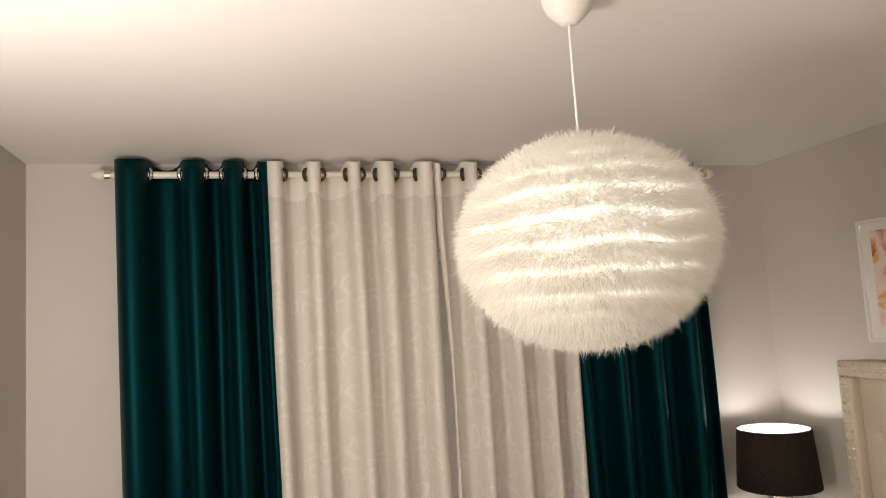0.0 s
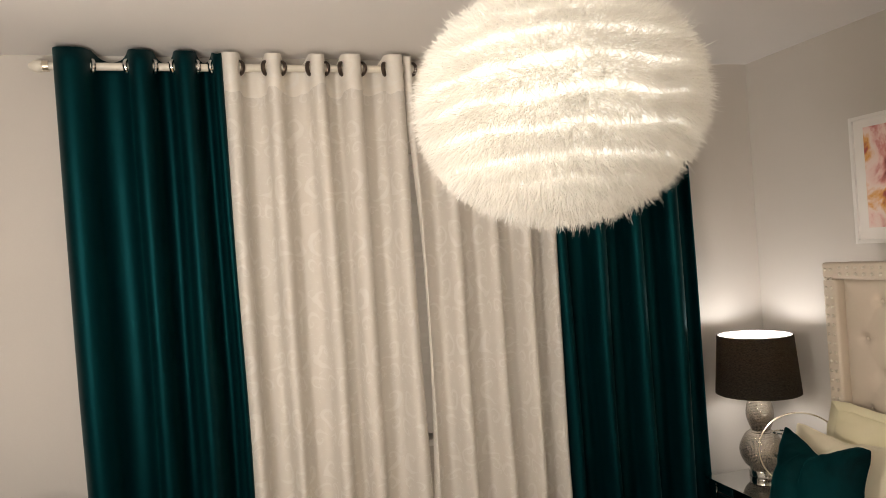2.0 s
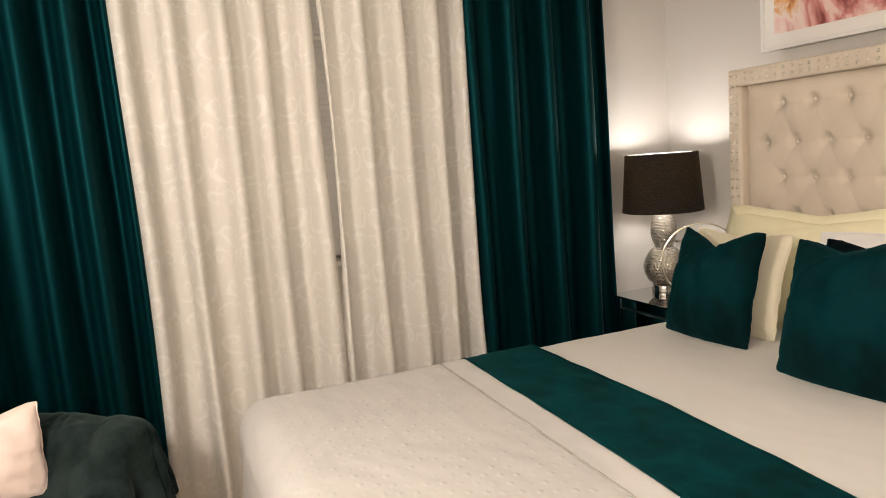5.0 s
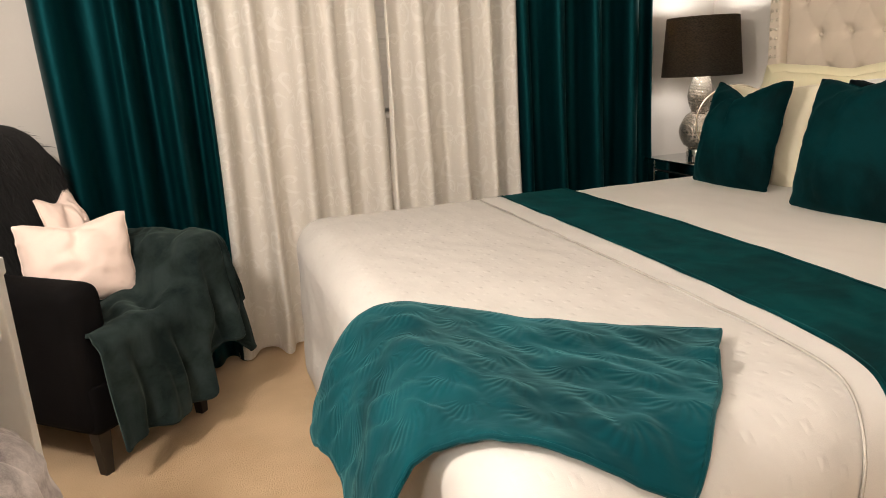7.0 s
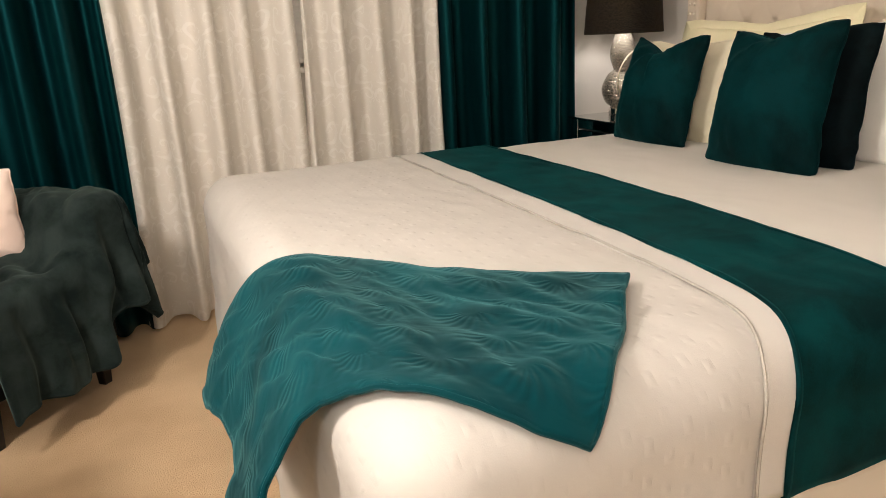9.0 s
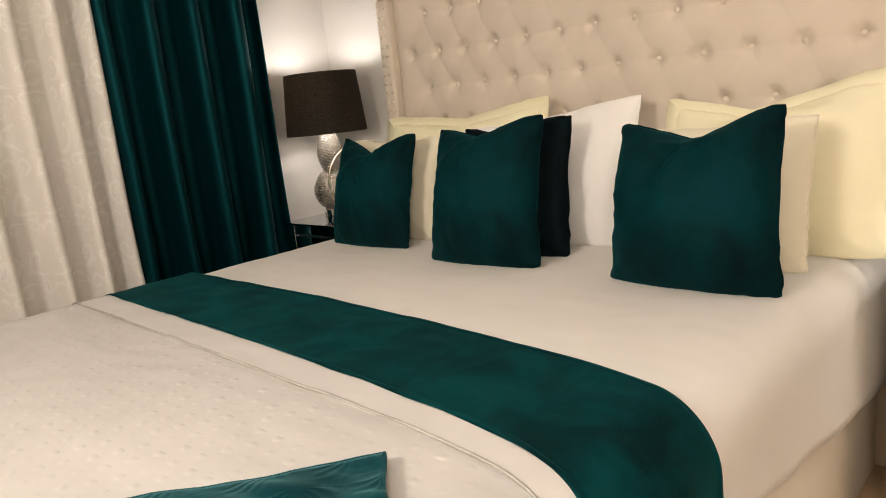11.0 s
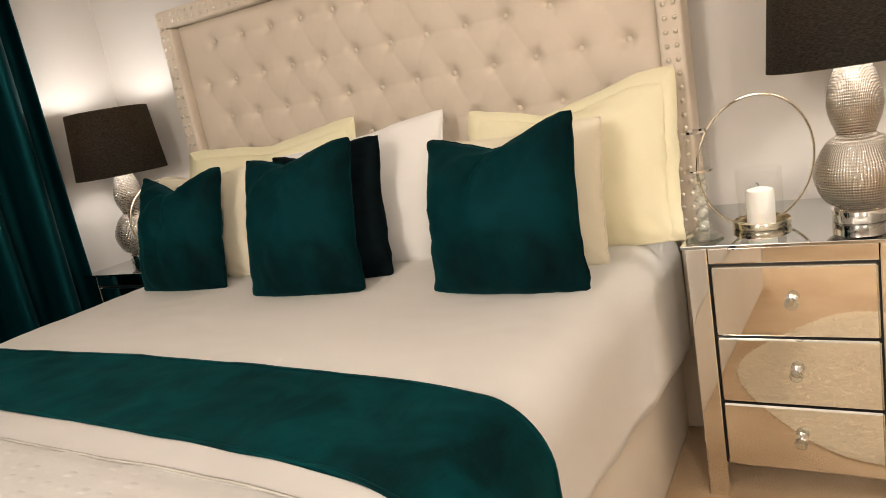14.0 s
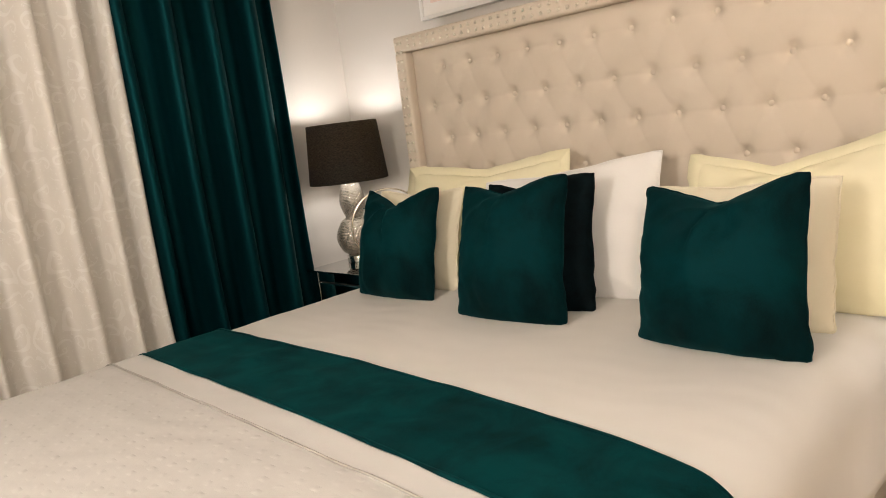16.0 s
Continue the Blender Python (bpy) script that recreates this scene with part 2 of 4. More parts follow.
def hammered():
    m, tree, bsdf = mat("hammered_silver")
    sep = tree.nodes.new("ShaderNodeSeparateXYZ")
    tree.links.new(coords(tree), sep.inputs[0])
    ang = maths(tree, "ARCTAN2", sep.outputs[1], sep.outputs[0])
    row = maths(tree, "FLOOR", maths(tree, "DIVIDE", sep.outputs[2], 0.0062))
    wander = noise_out(tree, coords(tree), 40, 2)
    across = maths(tree, "SINE", maths(tree, "ADD", maths(tree, "MULTIPLY", ang, 46.0), maths(tree, "MULTIPLY", maths(tree, "ADD", row, wander), 3.1416)))
    along = maths(tree, "SINE", maths(tree, "MULTIPLY", maths(tree, "WRAP", sep.outputs[2], 0.0062, 0.0), 506.7))
    dent = maths(tree, "MULTIPLY", maths(tree, "MULTIPLY", across, across), along)
    bsdf.inputs["Base Color"].default_value, bsdf.inputs["Metallic"].default_value, bsdf.inputs["Roughness"].default_value = (0.46, 0.42, 0.365, 1), 1.0, 0.15
    bump(tree, bsdf, dent, 0.8, 0.0016)
    return m


HAMMERED = hammered()


def artwork():
    m, tree, bsdf = mat("abstract_print")
    vec = coords(tree, "Object", (1, 1, 0.8))
    flow = noise_out(tree, vec, 5.2, 6, 0.6, 0.5)
    tree.links.new(ramp(tree, flow, [(0.30, (0.04, 0.012, 0.010)), (0.38, (0.22, 0.05, 0.04)), (0.44, (0.62, 0.24, 0.22)), (0.50, (0.82, 0.60, 0.55)), (0.56, (0.84, 0.70, 0.64)), (0.62, (0.72, 0.36, 0.10)), (0.68, (0.40, 0.08, 0.07))]), bsdf.inputs["Base Color"])
    bsdf.inputs["Roughness"].default_value = 0.4
    return m


ART = artwork()


def quilted(name, base):
    """Cotton with rows of short woven dashes in relief."""
    m, tree, bsdf = mat(name)
    uv = coords(tree, "UV")
    sep = tree.nodes.new("ShaderNodeSeparateXYZ")
    tree.links.new(uv, sep.inputs[0])
    row = maths(tree, "FLOOR", maths(tree, "DIVIDE", sep.outputs[0], 0.02992))
    a = maths(tree, "SINE", maths(tree, "MULTIPLY", sep.outputs[0], 210.0))
    b = maths(tree, "SINE", maths(tree, "ADD", maths(tree, "MULTIPLY", sep.outputs[1], 140.0), maths(tree, "MULTIPLY", row, 2.4)))
    dash = maths(tree, "MULTIPLY", maths(tree, "MAXIMUM", a, 0.0), maths(tree, "MAXIMUM", b, 0.0))
    dash = maths(tree, "MULTIPLY", dash, ramp(tree, noise_out(tree, uv, 22, 2), [(0.40, (0.15, 0.15, 0.15)), (0.62, (1, 1, 1))]))
    puff = noise_out(tree, uv, 14, 3)
    fine = noise_out(tree, uv, 500, 2)
    height = maths(tree, "ADD", maths(tree, "MULTIPLY", dash, 0.7), maths(tree, "ADD", maths(tree, "MULTIPLY", puff, 0.9), maths(tree, "MULTIPLY", fine, 0.1)))
    tree.links.new(ramp(tree, puff, [(0.3, tuple(0.96 * c for c in base)), (0.7, base)]), bsdf.inputs["Base Color"])
    bsdf.inputs["Roughness"].default_value = 0.62
    bump(tree, bsdf, height, 0.42, 0.003)
    return m


QUILT = quilted("white_woven_quilt", (0.57, 0.547, 0.515))
HEM_COTTON = surface("white_hem_cotton", (0.575, 0.55, 0.52), (0.615, 0.59, 0.56), 3, 0.75, 500, 0.0006, 0.3)


def fan_velvet():
    """Teal velvet embossed with fans of curved lines."""
    m, tree, bsdf = mat("teal_fan_velvet")
    uv = coords(tree, "UV")
    warp = node(tree, "ShaderNodeTexNoise", Scale=9.0, Detail=1.0)
    tree.links.new(uv, warp.inputs["Vector"])
    vm = tree.nodes.new("ShaderNodeVectorMath")
    vm.operation = "MULTIPLY_ADD"
    tree.links.new(warp.outputs["Color"], vm.inputs[0])
    vm.inputs[1].default_value = (0.03, 0.03, 0)
    tree.links.new(uv, vm.inputs[2])
    sep = tree.nodes.new("ShaderNodeSeparateXYZ")
    tree.links.new(vm.outputs[0], sep.inputs[0])
    rowi = maths(tree, "FLOOR", maths(tree, "DIVIDE", sep.outputs[1], 0.07))
    a = maths(tree, "SUBTRACT", maths(tree, "WRAP", maths(tree, "ADD", sep.outputs[0], maths(tree, "MULTIPLY", rowi, 0.055)), 0.11, 0.0), 0.055)
    b = maths(tree, "WRAP", sep.outputs[1], 0.07, 0.0)
    far = maths(tree, "SQRT", maths(tree, "ADD", maths(tree, "MULTIPLY", a, a), maths(tree, "MULTIPLY", b, b)))
    ang = maths(tree, "ADD", maths(tree, "ARCTAN2", maths(tree, "ADD", b, 0.004), a), maths(tree, "MULTIPLY", far, 7.0))
    reach = maths(tree, "MULTIPLY", ramp(tree, maths(tree, "MULTIPLY", far, 10.0), [(0.10, (0, 0, 0)), (0.22, (1, 1, 1)), (0.46, (1, 1, 1)), (0.60, (0, 0, 0))]), 1.0)
    rays = maths(tree, "MULTIPLY", maths(tree, "SINE", maths(tree, "MULTIPLY", ang, 17.0)), reach)
    patch = noise_out(tree, uv, 5, 3, 0.5, 0.6)
    pucker = noise_out(tree, coords(tree, "UV", (1.0, 1.5, 1.0)), 15, 2, 0.5, 0.8)
    tone = maths(tree, "ADD", maths(tree, "MULTIPLY", patch, 0.9), maths(tree, "MULTIPLY", rays, 0.035))
    tree.links.new(ramp(tree, tone, [(0.30, (0.0, 0.011, 0.016)), (0.66, (0.0, 0.056, 0.071))]), bsdf.inputs["Base Color"])
    bsdf.inputs["Roughness"].default_value = 0.6
    bsdf.inputs["Specular IOR Level"].default_value, bsdf.inputs["Specular Tint"].default_value = 0.25, (0.1, 0.8, 0.9, 1)
    bsdf.inputs["Sheen Weight"].default_value, bsdf.inputs["Sheen Tint"].default_value = 0.32, (0.22, 0.58, 0.61, 1)
    bump(tree, bsdf, maths(tree, "ADD", maths(tree, "MULTIPLY", rays, 0.16), pucker), 0.36, 0.0075)
    return m


FAN = fan_velvet()


# ---- mesh helpers ----
def mesh_object(name, verts, faces, material, parent=None, label="", smooth=True, uvs=None):
    me = bpy.data.meshes.new(name)
    me.from_pydata([tuple(v) for v in verts], [], faces)
    if uvs is not None:
        layer = me.uv_layers.new(name="UVMap")
        for loop in me.loops:
            layer.data[loop.index].uv = uvs[loop.vertex_index]
    me.materials.append(material)
    if smooth:
        me.polygons.foreach_set("use_smooth", [True] * len(me.polygons))
    ob = new(name, me)
    if parent:
        ob.parent = parent
    if label:
        ob["label"] = label
    return ob


def part(name, bm, material, parent=None, label="", smooth=False):
    me = bpy.data.meshes.new(name)
    bmesh.ops.recalc_face_normals(bm, faces=bm.faces)
    bm.to_mesh(me)
    bm.free()
    me.materials.append(material)
    if smooth:
        me.polygons.foreach_set("use_smooth", [True] * len(me.polygons))
        me.set_sharp_from_angle(angle=radians(42))
    ob = new(name, me)
    if parent:
        ob.parent = parent
    if label:
        ob["label"] = label
    return ob


def box_into(bm, lo, hi, bevel=0.0, segments=2):
    made = bmesh.ops.create_cube(bm, size=1, matrix=Matrix.Translation([(a + b) / 2 for a, b in zip(lo, hi)]) @ Matrix.Diagonal([*(b - a for a, b in zip(lo, hi)), 1]))
    if bevel:
        edges = list({e for v in made["verts"] for e in v.link_edges})
        bmesh.ops.bevel(bm, geom=edges, offset=bevel, segments=segments, profile=0.6, affect="EDGES")
    return bm


def box(lo, hi, bevel=0.0, segments=2):
    return box_into(bmesh.new(), lo, hi, bevel, segments)


def turned(profile, at=(0, 0, 0), steps=40, squash=1.0):
    """A lathe shape from (radius, height) pairs."""
    bm = bmesh.new()
    rings = []
    for r, z in profile:
        if r < 1e-5:
            rings.append([bm.verts.new((at[0], at[1], at[2] + z))])
        else:
            rings.append([bm.verts.new((at[0] + r * math.cos(a), at[1] + squash * r * math.sin(a), at[2] + z)) for a in np.linspace(0, 2 * math.pi, steps, endpoint=False)])
    for low, high in zip(rings, rings[1:]):
        for k in range(steps):
            quad = [low[k % len(low)], low[(k + 1) % len(low)], high[(k + 1) % len(high)], high[k % len(high)]]
            quad = list(dict.fromkeys(quad))
            if len(quad) > 2:
                bm.faces.new(quad)
    return bm


def tube(points, radius, sides=8, closed=False):
    """A round bar along points."""
    bm = bmesh.new()
    pts = [Vector(p) for p in points]
    n = len(pts)
    rings = []
    for k, p in enumerate(pts):
        before, after = pts[(k - 1) % n] if closed or k else p, pts[(k + 1) % n] if closed or k < n - 1 else p
        ahead = (after - before).normalized()
        side = ahead.orthogonal() if not rings else (side - ahead * side.dot(ahead))
        side.normalize()
        up = ahead.cross(side)
        rings.append([bm.verts.new(p + radius * (math.cos(a) * side + math.sin(a) * up)) for a in np.linspace(0, 2 * math.pi, sides, endpoint=False)])
    for k in range(n if closed else n - 1):
        a, b = rings[k], rings[(k + 1) % n]
        for j in range(sides):
            bm.faces.new((a[j], a[(j + 1) % sides], b[(j + 1) % sides], b[j]))
    if not closed:
        bm.faces.new(rings[0])
        bm.faces.new(rings[-1])
    return bm


def sheet(name, fn, nu, nv, material, parent=None, label="", thick=0.0):
    """A cloth: fn(s, t) gives (place, uv) for s, t from 0 to 1."""
    verts, uvs = [], []
    for j in range(nv + 1):
        for i in range(nu + 1):
            p, uv = fn(i / nu, j / nv)
            verts.append(p)
            uvs.append(uv)
    faces = [(j * (nu + 1) + i, j * (nu + 1) + i + 1, (j + 1) * (nu + 1) + i + 1, (j + 1) * (nu + 1) + i) for j in range(nv) for i in range(nu)]
    ob = mesh_object(name, verts, faces, material, parent, label, True, uvs)
    if thick:
        mod = ob.modifiers.new("thickness", "SOLIDIFY")
        mod.thickness, mod.offset = thick, 0.0
    return ob


def empty(name, place=(0, 0, 0), turn=0.0):
    ob = new(name)
    ob.matrix_basis = pose(*place, 0, 0, turn)
    return ob


def wob(x, y=0.0, z=0.0, scale=1.0):
    return noise.noise(Vector((x, y, z)) * scale)


# ---- structure ----
def make_room():
    tagged(part("floor", box((X0 - 0.1, Y0 - 0.1, -0.05), (X1 + 0.1, Y1 + 0.1, 0)), CARPET), "tan short-pile carpet over the whole bedroom floor", "floor", kind="structure")
    tagged(part("ceiling", box((X0 - 0.1, Y0 - 0.1, H), (X1 + 0.1, Y1 + 0.1, H + 0.1)), CEIL), "plain white painted bedroom ceiling", "ceiling", kind="structure")
    bm = bmesh.new()
    for lo, hi in (((X0 - 0.1, Y1, 0), (WX0, Y1 + 0.16, H)), ((WX1, Y1, 0), (X1 + 0.1, Y1 + 0.16, H)), ((WX0, Y1, 0), (WX1, Y1 + 0.16, WZ0)), ((WX0, Y1, WZ1), (WX1, Y1 + 0.16, H))):
        box_into(bm, lo, hi)
    tagged(part("wall_north", bm, WALL), "unseen warm grey wall added to close the room with the window opening", "wall", kind="structure")
    tagged(part("wall_east", box((X1, Y0, 0), (X1 + 0.1, Y1, H)), WALL), "unseen warm grey wall added to close the room behind the headboard", "wall", kind="structure")
    tagged(part("wall_west", box((X0 - 0.1, Y0, 0), (X0, Y1, H)), WALL), "warm grey painted side wall", "wall", kind="structure")
    # the south wall is never in view: added to close the room and bounce light
    tagged(part("wall_south", box((X0 - 0.1, Y0 - 0.1, 0), (X1 + 0.1, Y0, H)), WALL), "unseen warm grey wall added to close the room", "wall", kind="structure")
    for name, lo, hi in (("baseboard", (X0, Y1 - 0.015, 0), (X1, Y1, 0.09)), ("baseboard", (X1 - 0.015, Y0, 0), (X1, Y1 - 0.015, 0.09)), ("baseboard", (X0, Y0, 0), (X0 + 0.015, Y1 - 0.015, 0.09))):
        tagged(part(name, box(lo, hi, 0.003), WHITE), "white painted skirting board along the wall", "baseboard", kind="structure")


WX0, WX1, WZ0, WZ1 = 0.05, 1.85, 0.92, 2.06


def make_window():
    win = tagged(empty("window_1", (0, 0, 0)), "white framed window behind a closed blind at night", "window", kind="structure")
    bm = bmesh.new()
    y0, y1 = Y1 + 0.10, Y1 + 0.15
    for lo, hi in (((WX0, y0, WZ0), (WX0 + 0.06, y1, WZ1)), ((WX1 - 0.06, y0, WZ0), (WX1, y1, WZ1)), ((WX0 + 0.06, y0, WZ0), (WX1 - 0.06, y1, WZ0 + 0.06)), ((WX0 + 0.06, y0, WZ1 - 0.06), (WX1 - 0.06, y1, WZ1)), ((0.92, y0, WZ0 + 0.06), (0.98, y1, WZ1 - 0.06))):
        box_into(bm, lo, hi, 0.004)
    part("window_frame", bm, WHITE, win)
    for a, b in ((WX0 + 0.06, 0.92), (0.98, WX1 - 0.06)):
        part("pane", box((a, y0 + 0.02, WZ0 + 0.06), (b, y0 + 0.026, WZ1 - 0.06)), GLASS, win)
    part("window_sill", box((WX0, Y1 - 0.02, WZ0 - 0.022), (WX1, Y1 + 0.10, WZ0 - 0.002), 0.006), WHITE, win)
    blind = tagged(empty("window_blind", (0, 0, 0)), "closed off-white slatted blind in the window", "blind")
    part("headrail", box((WX0 + 0.01, Y1 + 0.02, WZ1 - 0.045), (WX1 - 0.01, Y1 + 0.07, WZ1 - 0.003), 0.004), WHITE, blind)
    slat = box((WX0 + 0.015, -0.0125, -0.0008), (WX1 - 0.015, 0.0125, 0.0008))
    first = part("slat", slat, WHITE, blind)
    z = WZ1 - 0.06
    first.matrix_basis = pose(0, Y1 + 0.045, z, 66, 0, 0)
    while z > WZ0 + 0.04:
        z -= 0.0215
        o = new("slat", first.data)
        o.parent, o.matrix_basis = blind, pose(0, Y1 + 0.045, z, 66, 0, 0)
    tagged(mesh_object("backdrop", [(-4, 5.5, -1), (6, 5.5, -1), (6, 5.5, 4), (-4, 5.5, 4)], [(0, 1, 2, 3)], plain("night_dark", (0.01, 0.012, 0.02), 0.9)), "dark night outside the window", "backdrop", kind="structure")


# ---- curtains ----
ROD_Y, ROD_Z = 2.845, 2.365


def make_rod():
    rod = tagged(empty("curtain_rod", (-0.42, ROD_Y, ROD_Z)), "ivory painted curtain rod with turned finials", "curtain rod")
    part("pole", tube([(0.0, 0, 0), (2.50, 0, 0)], 0.0135, 16), ROD, rod, smooth=True)
    for x, s in ((0.0, -1), (2.50, 1)):
        collar = part("collar", tube([(x - 0.006 * s, 0, 0), (x + 0.012 * s, 0, 0)], 0.019, 16), GOLD, rod, "brass collar", smooth=True)
        shape = turned([(0.0, 0.0), (0.017, 0.002), (0.021, 0.012), (0.019, 0.026), (0.013, 0.036), (0.009, 0.044), (0.0, 0.047)], steps=20)
        bmesh.ops.transform(shape, matrix=pose(x + 0.011 * s, 0, 0, 0, 90 * s, 0), verts=shape.verts)
        part("finial", shape, ROD, rod, smooth=True)
    for x in (0.06, 1.24, 2.44):
        bm = box((x - 0.01, 0.0, -0.022), (x + 0.01, Y1 - ROD_Y, -0.006), 0.003)
        box_into(bm, (x - 0.022, Y1 - ROD_Y - 0.008, -0.05), (x + 0.022, Y1 - ROD_Y, 0.03), 0.003)
        part("bracket", bm, ROD, rod)


def make_curtain(name, label, cuts, drift, amp, material, ring_material, seed, top_amp=0.038, thick=0.0, flare=0.0, part_open=0.0):
    """An eyelet curtain. cuts: where the cloth crosses the rod, front fold first."""
    thing = tagged(empty(name, (0, 0, 0)), label, "curtain")
    cuts = list(cuts)
    n = len(cuts) - 1
    per = 26
    nu, nv = n * per, 46
    zs = [2.412 - (2.412 - 0.012) * (j / nv) ** 1.0 for j in range(nv + 1)]
    verts, uvs = [], []
    length = 0.0
    last = None
    for j, z in enumerate(zs):
        down = (2.412 - z) / 2.4
        length, last = 0.0, None
        for i in range(nu + 1):
            k, f = min(i // per, n - 1), (i - min(i // per, n - 1) * per) / per
            x = cuts[k] + (cuts[k + 1] - cuts[k]) * f
            # rounded fronts; the sheer cloth lies flat at the back between narrow ridges
            if thick:
                ph = math.sin(math.pi * f) * (-1 if k % 2 == 0 else 1)
            else:
                ph = -math.sin(math.pi * f) ** 1.2 if k % 2 == 0 else 1 - abs(2 * f - 1) ** 2.5
            wide = abs(cuts[k + 1] - cuts[k])
            a = min(top_amp, wide * 0.85) * (1 - down) + min(amp, wide * 1.2) * down * (0.95 + 0.35 * wob(k * 3.7 + seed, seed, down * 1.2))
            a = min(a, 0.055) if k % 2 else a
            y = ROD_Y + a * ph + (0.003 if thick else 0.007) * wob(x * 9, down * 3 + seed, seed) * min(1, down * 4)
            s = i / nu
            xx = x + drift[0] * down * (1 - s) + drift[1] * down * s + 0.030 * down * wob(x * 5, down * 2.2, seed + 3) + flare * down ** 5 * (s - 0.5)
            xx += part_open * (1 - s) ** 10 * max(0.0, math.sin(math.pi * min(1.0, max(0.0, (down - 0.12) / 0.6))))
            # the cloth bellies past its crossings, as eyelet folds do
            xx -= 0.010 * math.sin(2 * math.pi * f) * (1 - 0.4 * down) * (wide / 0.1)
            zz = z + (0.010 * math.cos(math.pi * f * 2) * (1 if j == 0 else 0.0)) * (0.5 if k % 2 == 0 else 1.0)
            zz -= (0.008 if thick else 0.020) * math.sin(math.pi * f) * (k % 2) * max(0.0, 1 - down * 14)
            if j == nv:
                zz += 0.012 * wob(x * 14, seed)
            y -= 0.03 * down ** 6 * (0.5 + wob(x * 9, seed, 4))
            p = Vector((xx, min(y, Y1 - 0.032), zz))
            if last is not None:
                length += (Vector((p.x, p.y, 0)) - Vector((last.x, last.y, 0))).length
            last = p
            verts.append(p)
            uvs.append((length + seed, z))
    faces = [(j * (nu + 1) + i, j * (nu + 1) + i + 1, (j + 1) * (nu + 1) + i + 1, (j + 1) * (nu + 1) + i) for j in range(nv) for i in range(nu)]
    cloth = mesh_object("cloth", verts, faces, material, thing, "", True, uvs)
    if thick:
        mod = cloth.modifiers.new("thickness", "SOLIDIFY")
        mod.thickness, mod.offset = thick, 0.0
    for k, x in enumerate(cuts[1:-1]):
        circle = [(0, 0.0235 * math.cos(a), 0.0235 * math.sin(a)) for a in np.linspace(0, 2 * math.pi, 24, endpoint=False)]
        ring = part("eyelet", tube(circle, 0.0052, 8, True), ring_material, thing, smooth=True)
        ring.matrix_basis = pose(x, ROD_Y, ROD_Z, 0, 0, 28 if k % 2 == 0 else -28) @ Matrix.Diagonal((1.5, 1, 1, 1))
    return thing


def make_curtains():
    make_rod()
    make_curtain("teal_curtain", "dark teal satin eyelet curtain with deep folds", (-0.40, -0.286, -0.168, -0.09, -0.02, 0.05, 0.108, 0.142), (0.02, 0.02), 0.095, CURTAIN, CHROME, 1.3, 0.085, 0.003)
    make_curtain("teal_curtain", "dark teal satin eyelet curtain beside the bedside lamp", (1.375, 1.43, 1.53, 1.60, 1.70, 1.77, 1.87, 1.945, 2.035), (0.0, 0.02), 0.105, CURTAIN, CHROME, 7.7, 0.090, 0.003)
    make_curtain("sheer_curtain", "ivory patterned voile eyelet curtain with woven scrolls", (0.136, 0.20, 0.29, 0.346, 0.447, 0.503, 0.566, 0.64, 0.73, 0.80), (0.02, -0.005), 0.066, LACE, BRONZE, 3.1, 0.055, 0.0, 0.06)
    make_curtain("sheer_curtain", "ivory patterned voile eyelet curtain with woven scrolls", (0.803, 0.835, 0.93, 0.99, 1.08, 1.14, 1.22, 1.28, 1.34, 1.39), (0.008, 0.0), 0.066, LACE, BRONZE, 5.9, 0.055, 0.0, 0.04, 0.030)


# ---- feather pendant ----
def blades_into(verts, faces, root, out, length, width, bend):
    """One tapered, bent blade of two segments."""
    side = out.orthogonal().normalized()
    side = Matrix.Rotation(random.uniform(0, 6.28), 3, out) @ side
    mid, tip = root + out * length * 0.55 + bend * 0.25, root + out * length + bend
    n = len(verts)
    verts += [root - side * width, root + side * width, mid + side * width * 0.7, mid - side * width * 0.7, tip]
    faces += [(n, n + 1, n + 2, n + 3), (n + 3, n + 2, n + 4)]


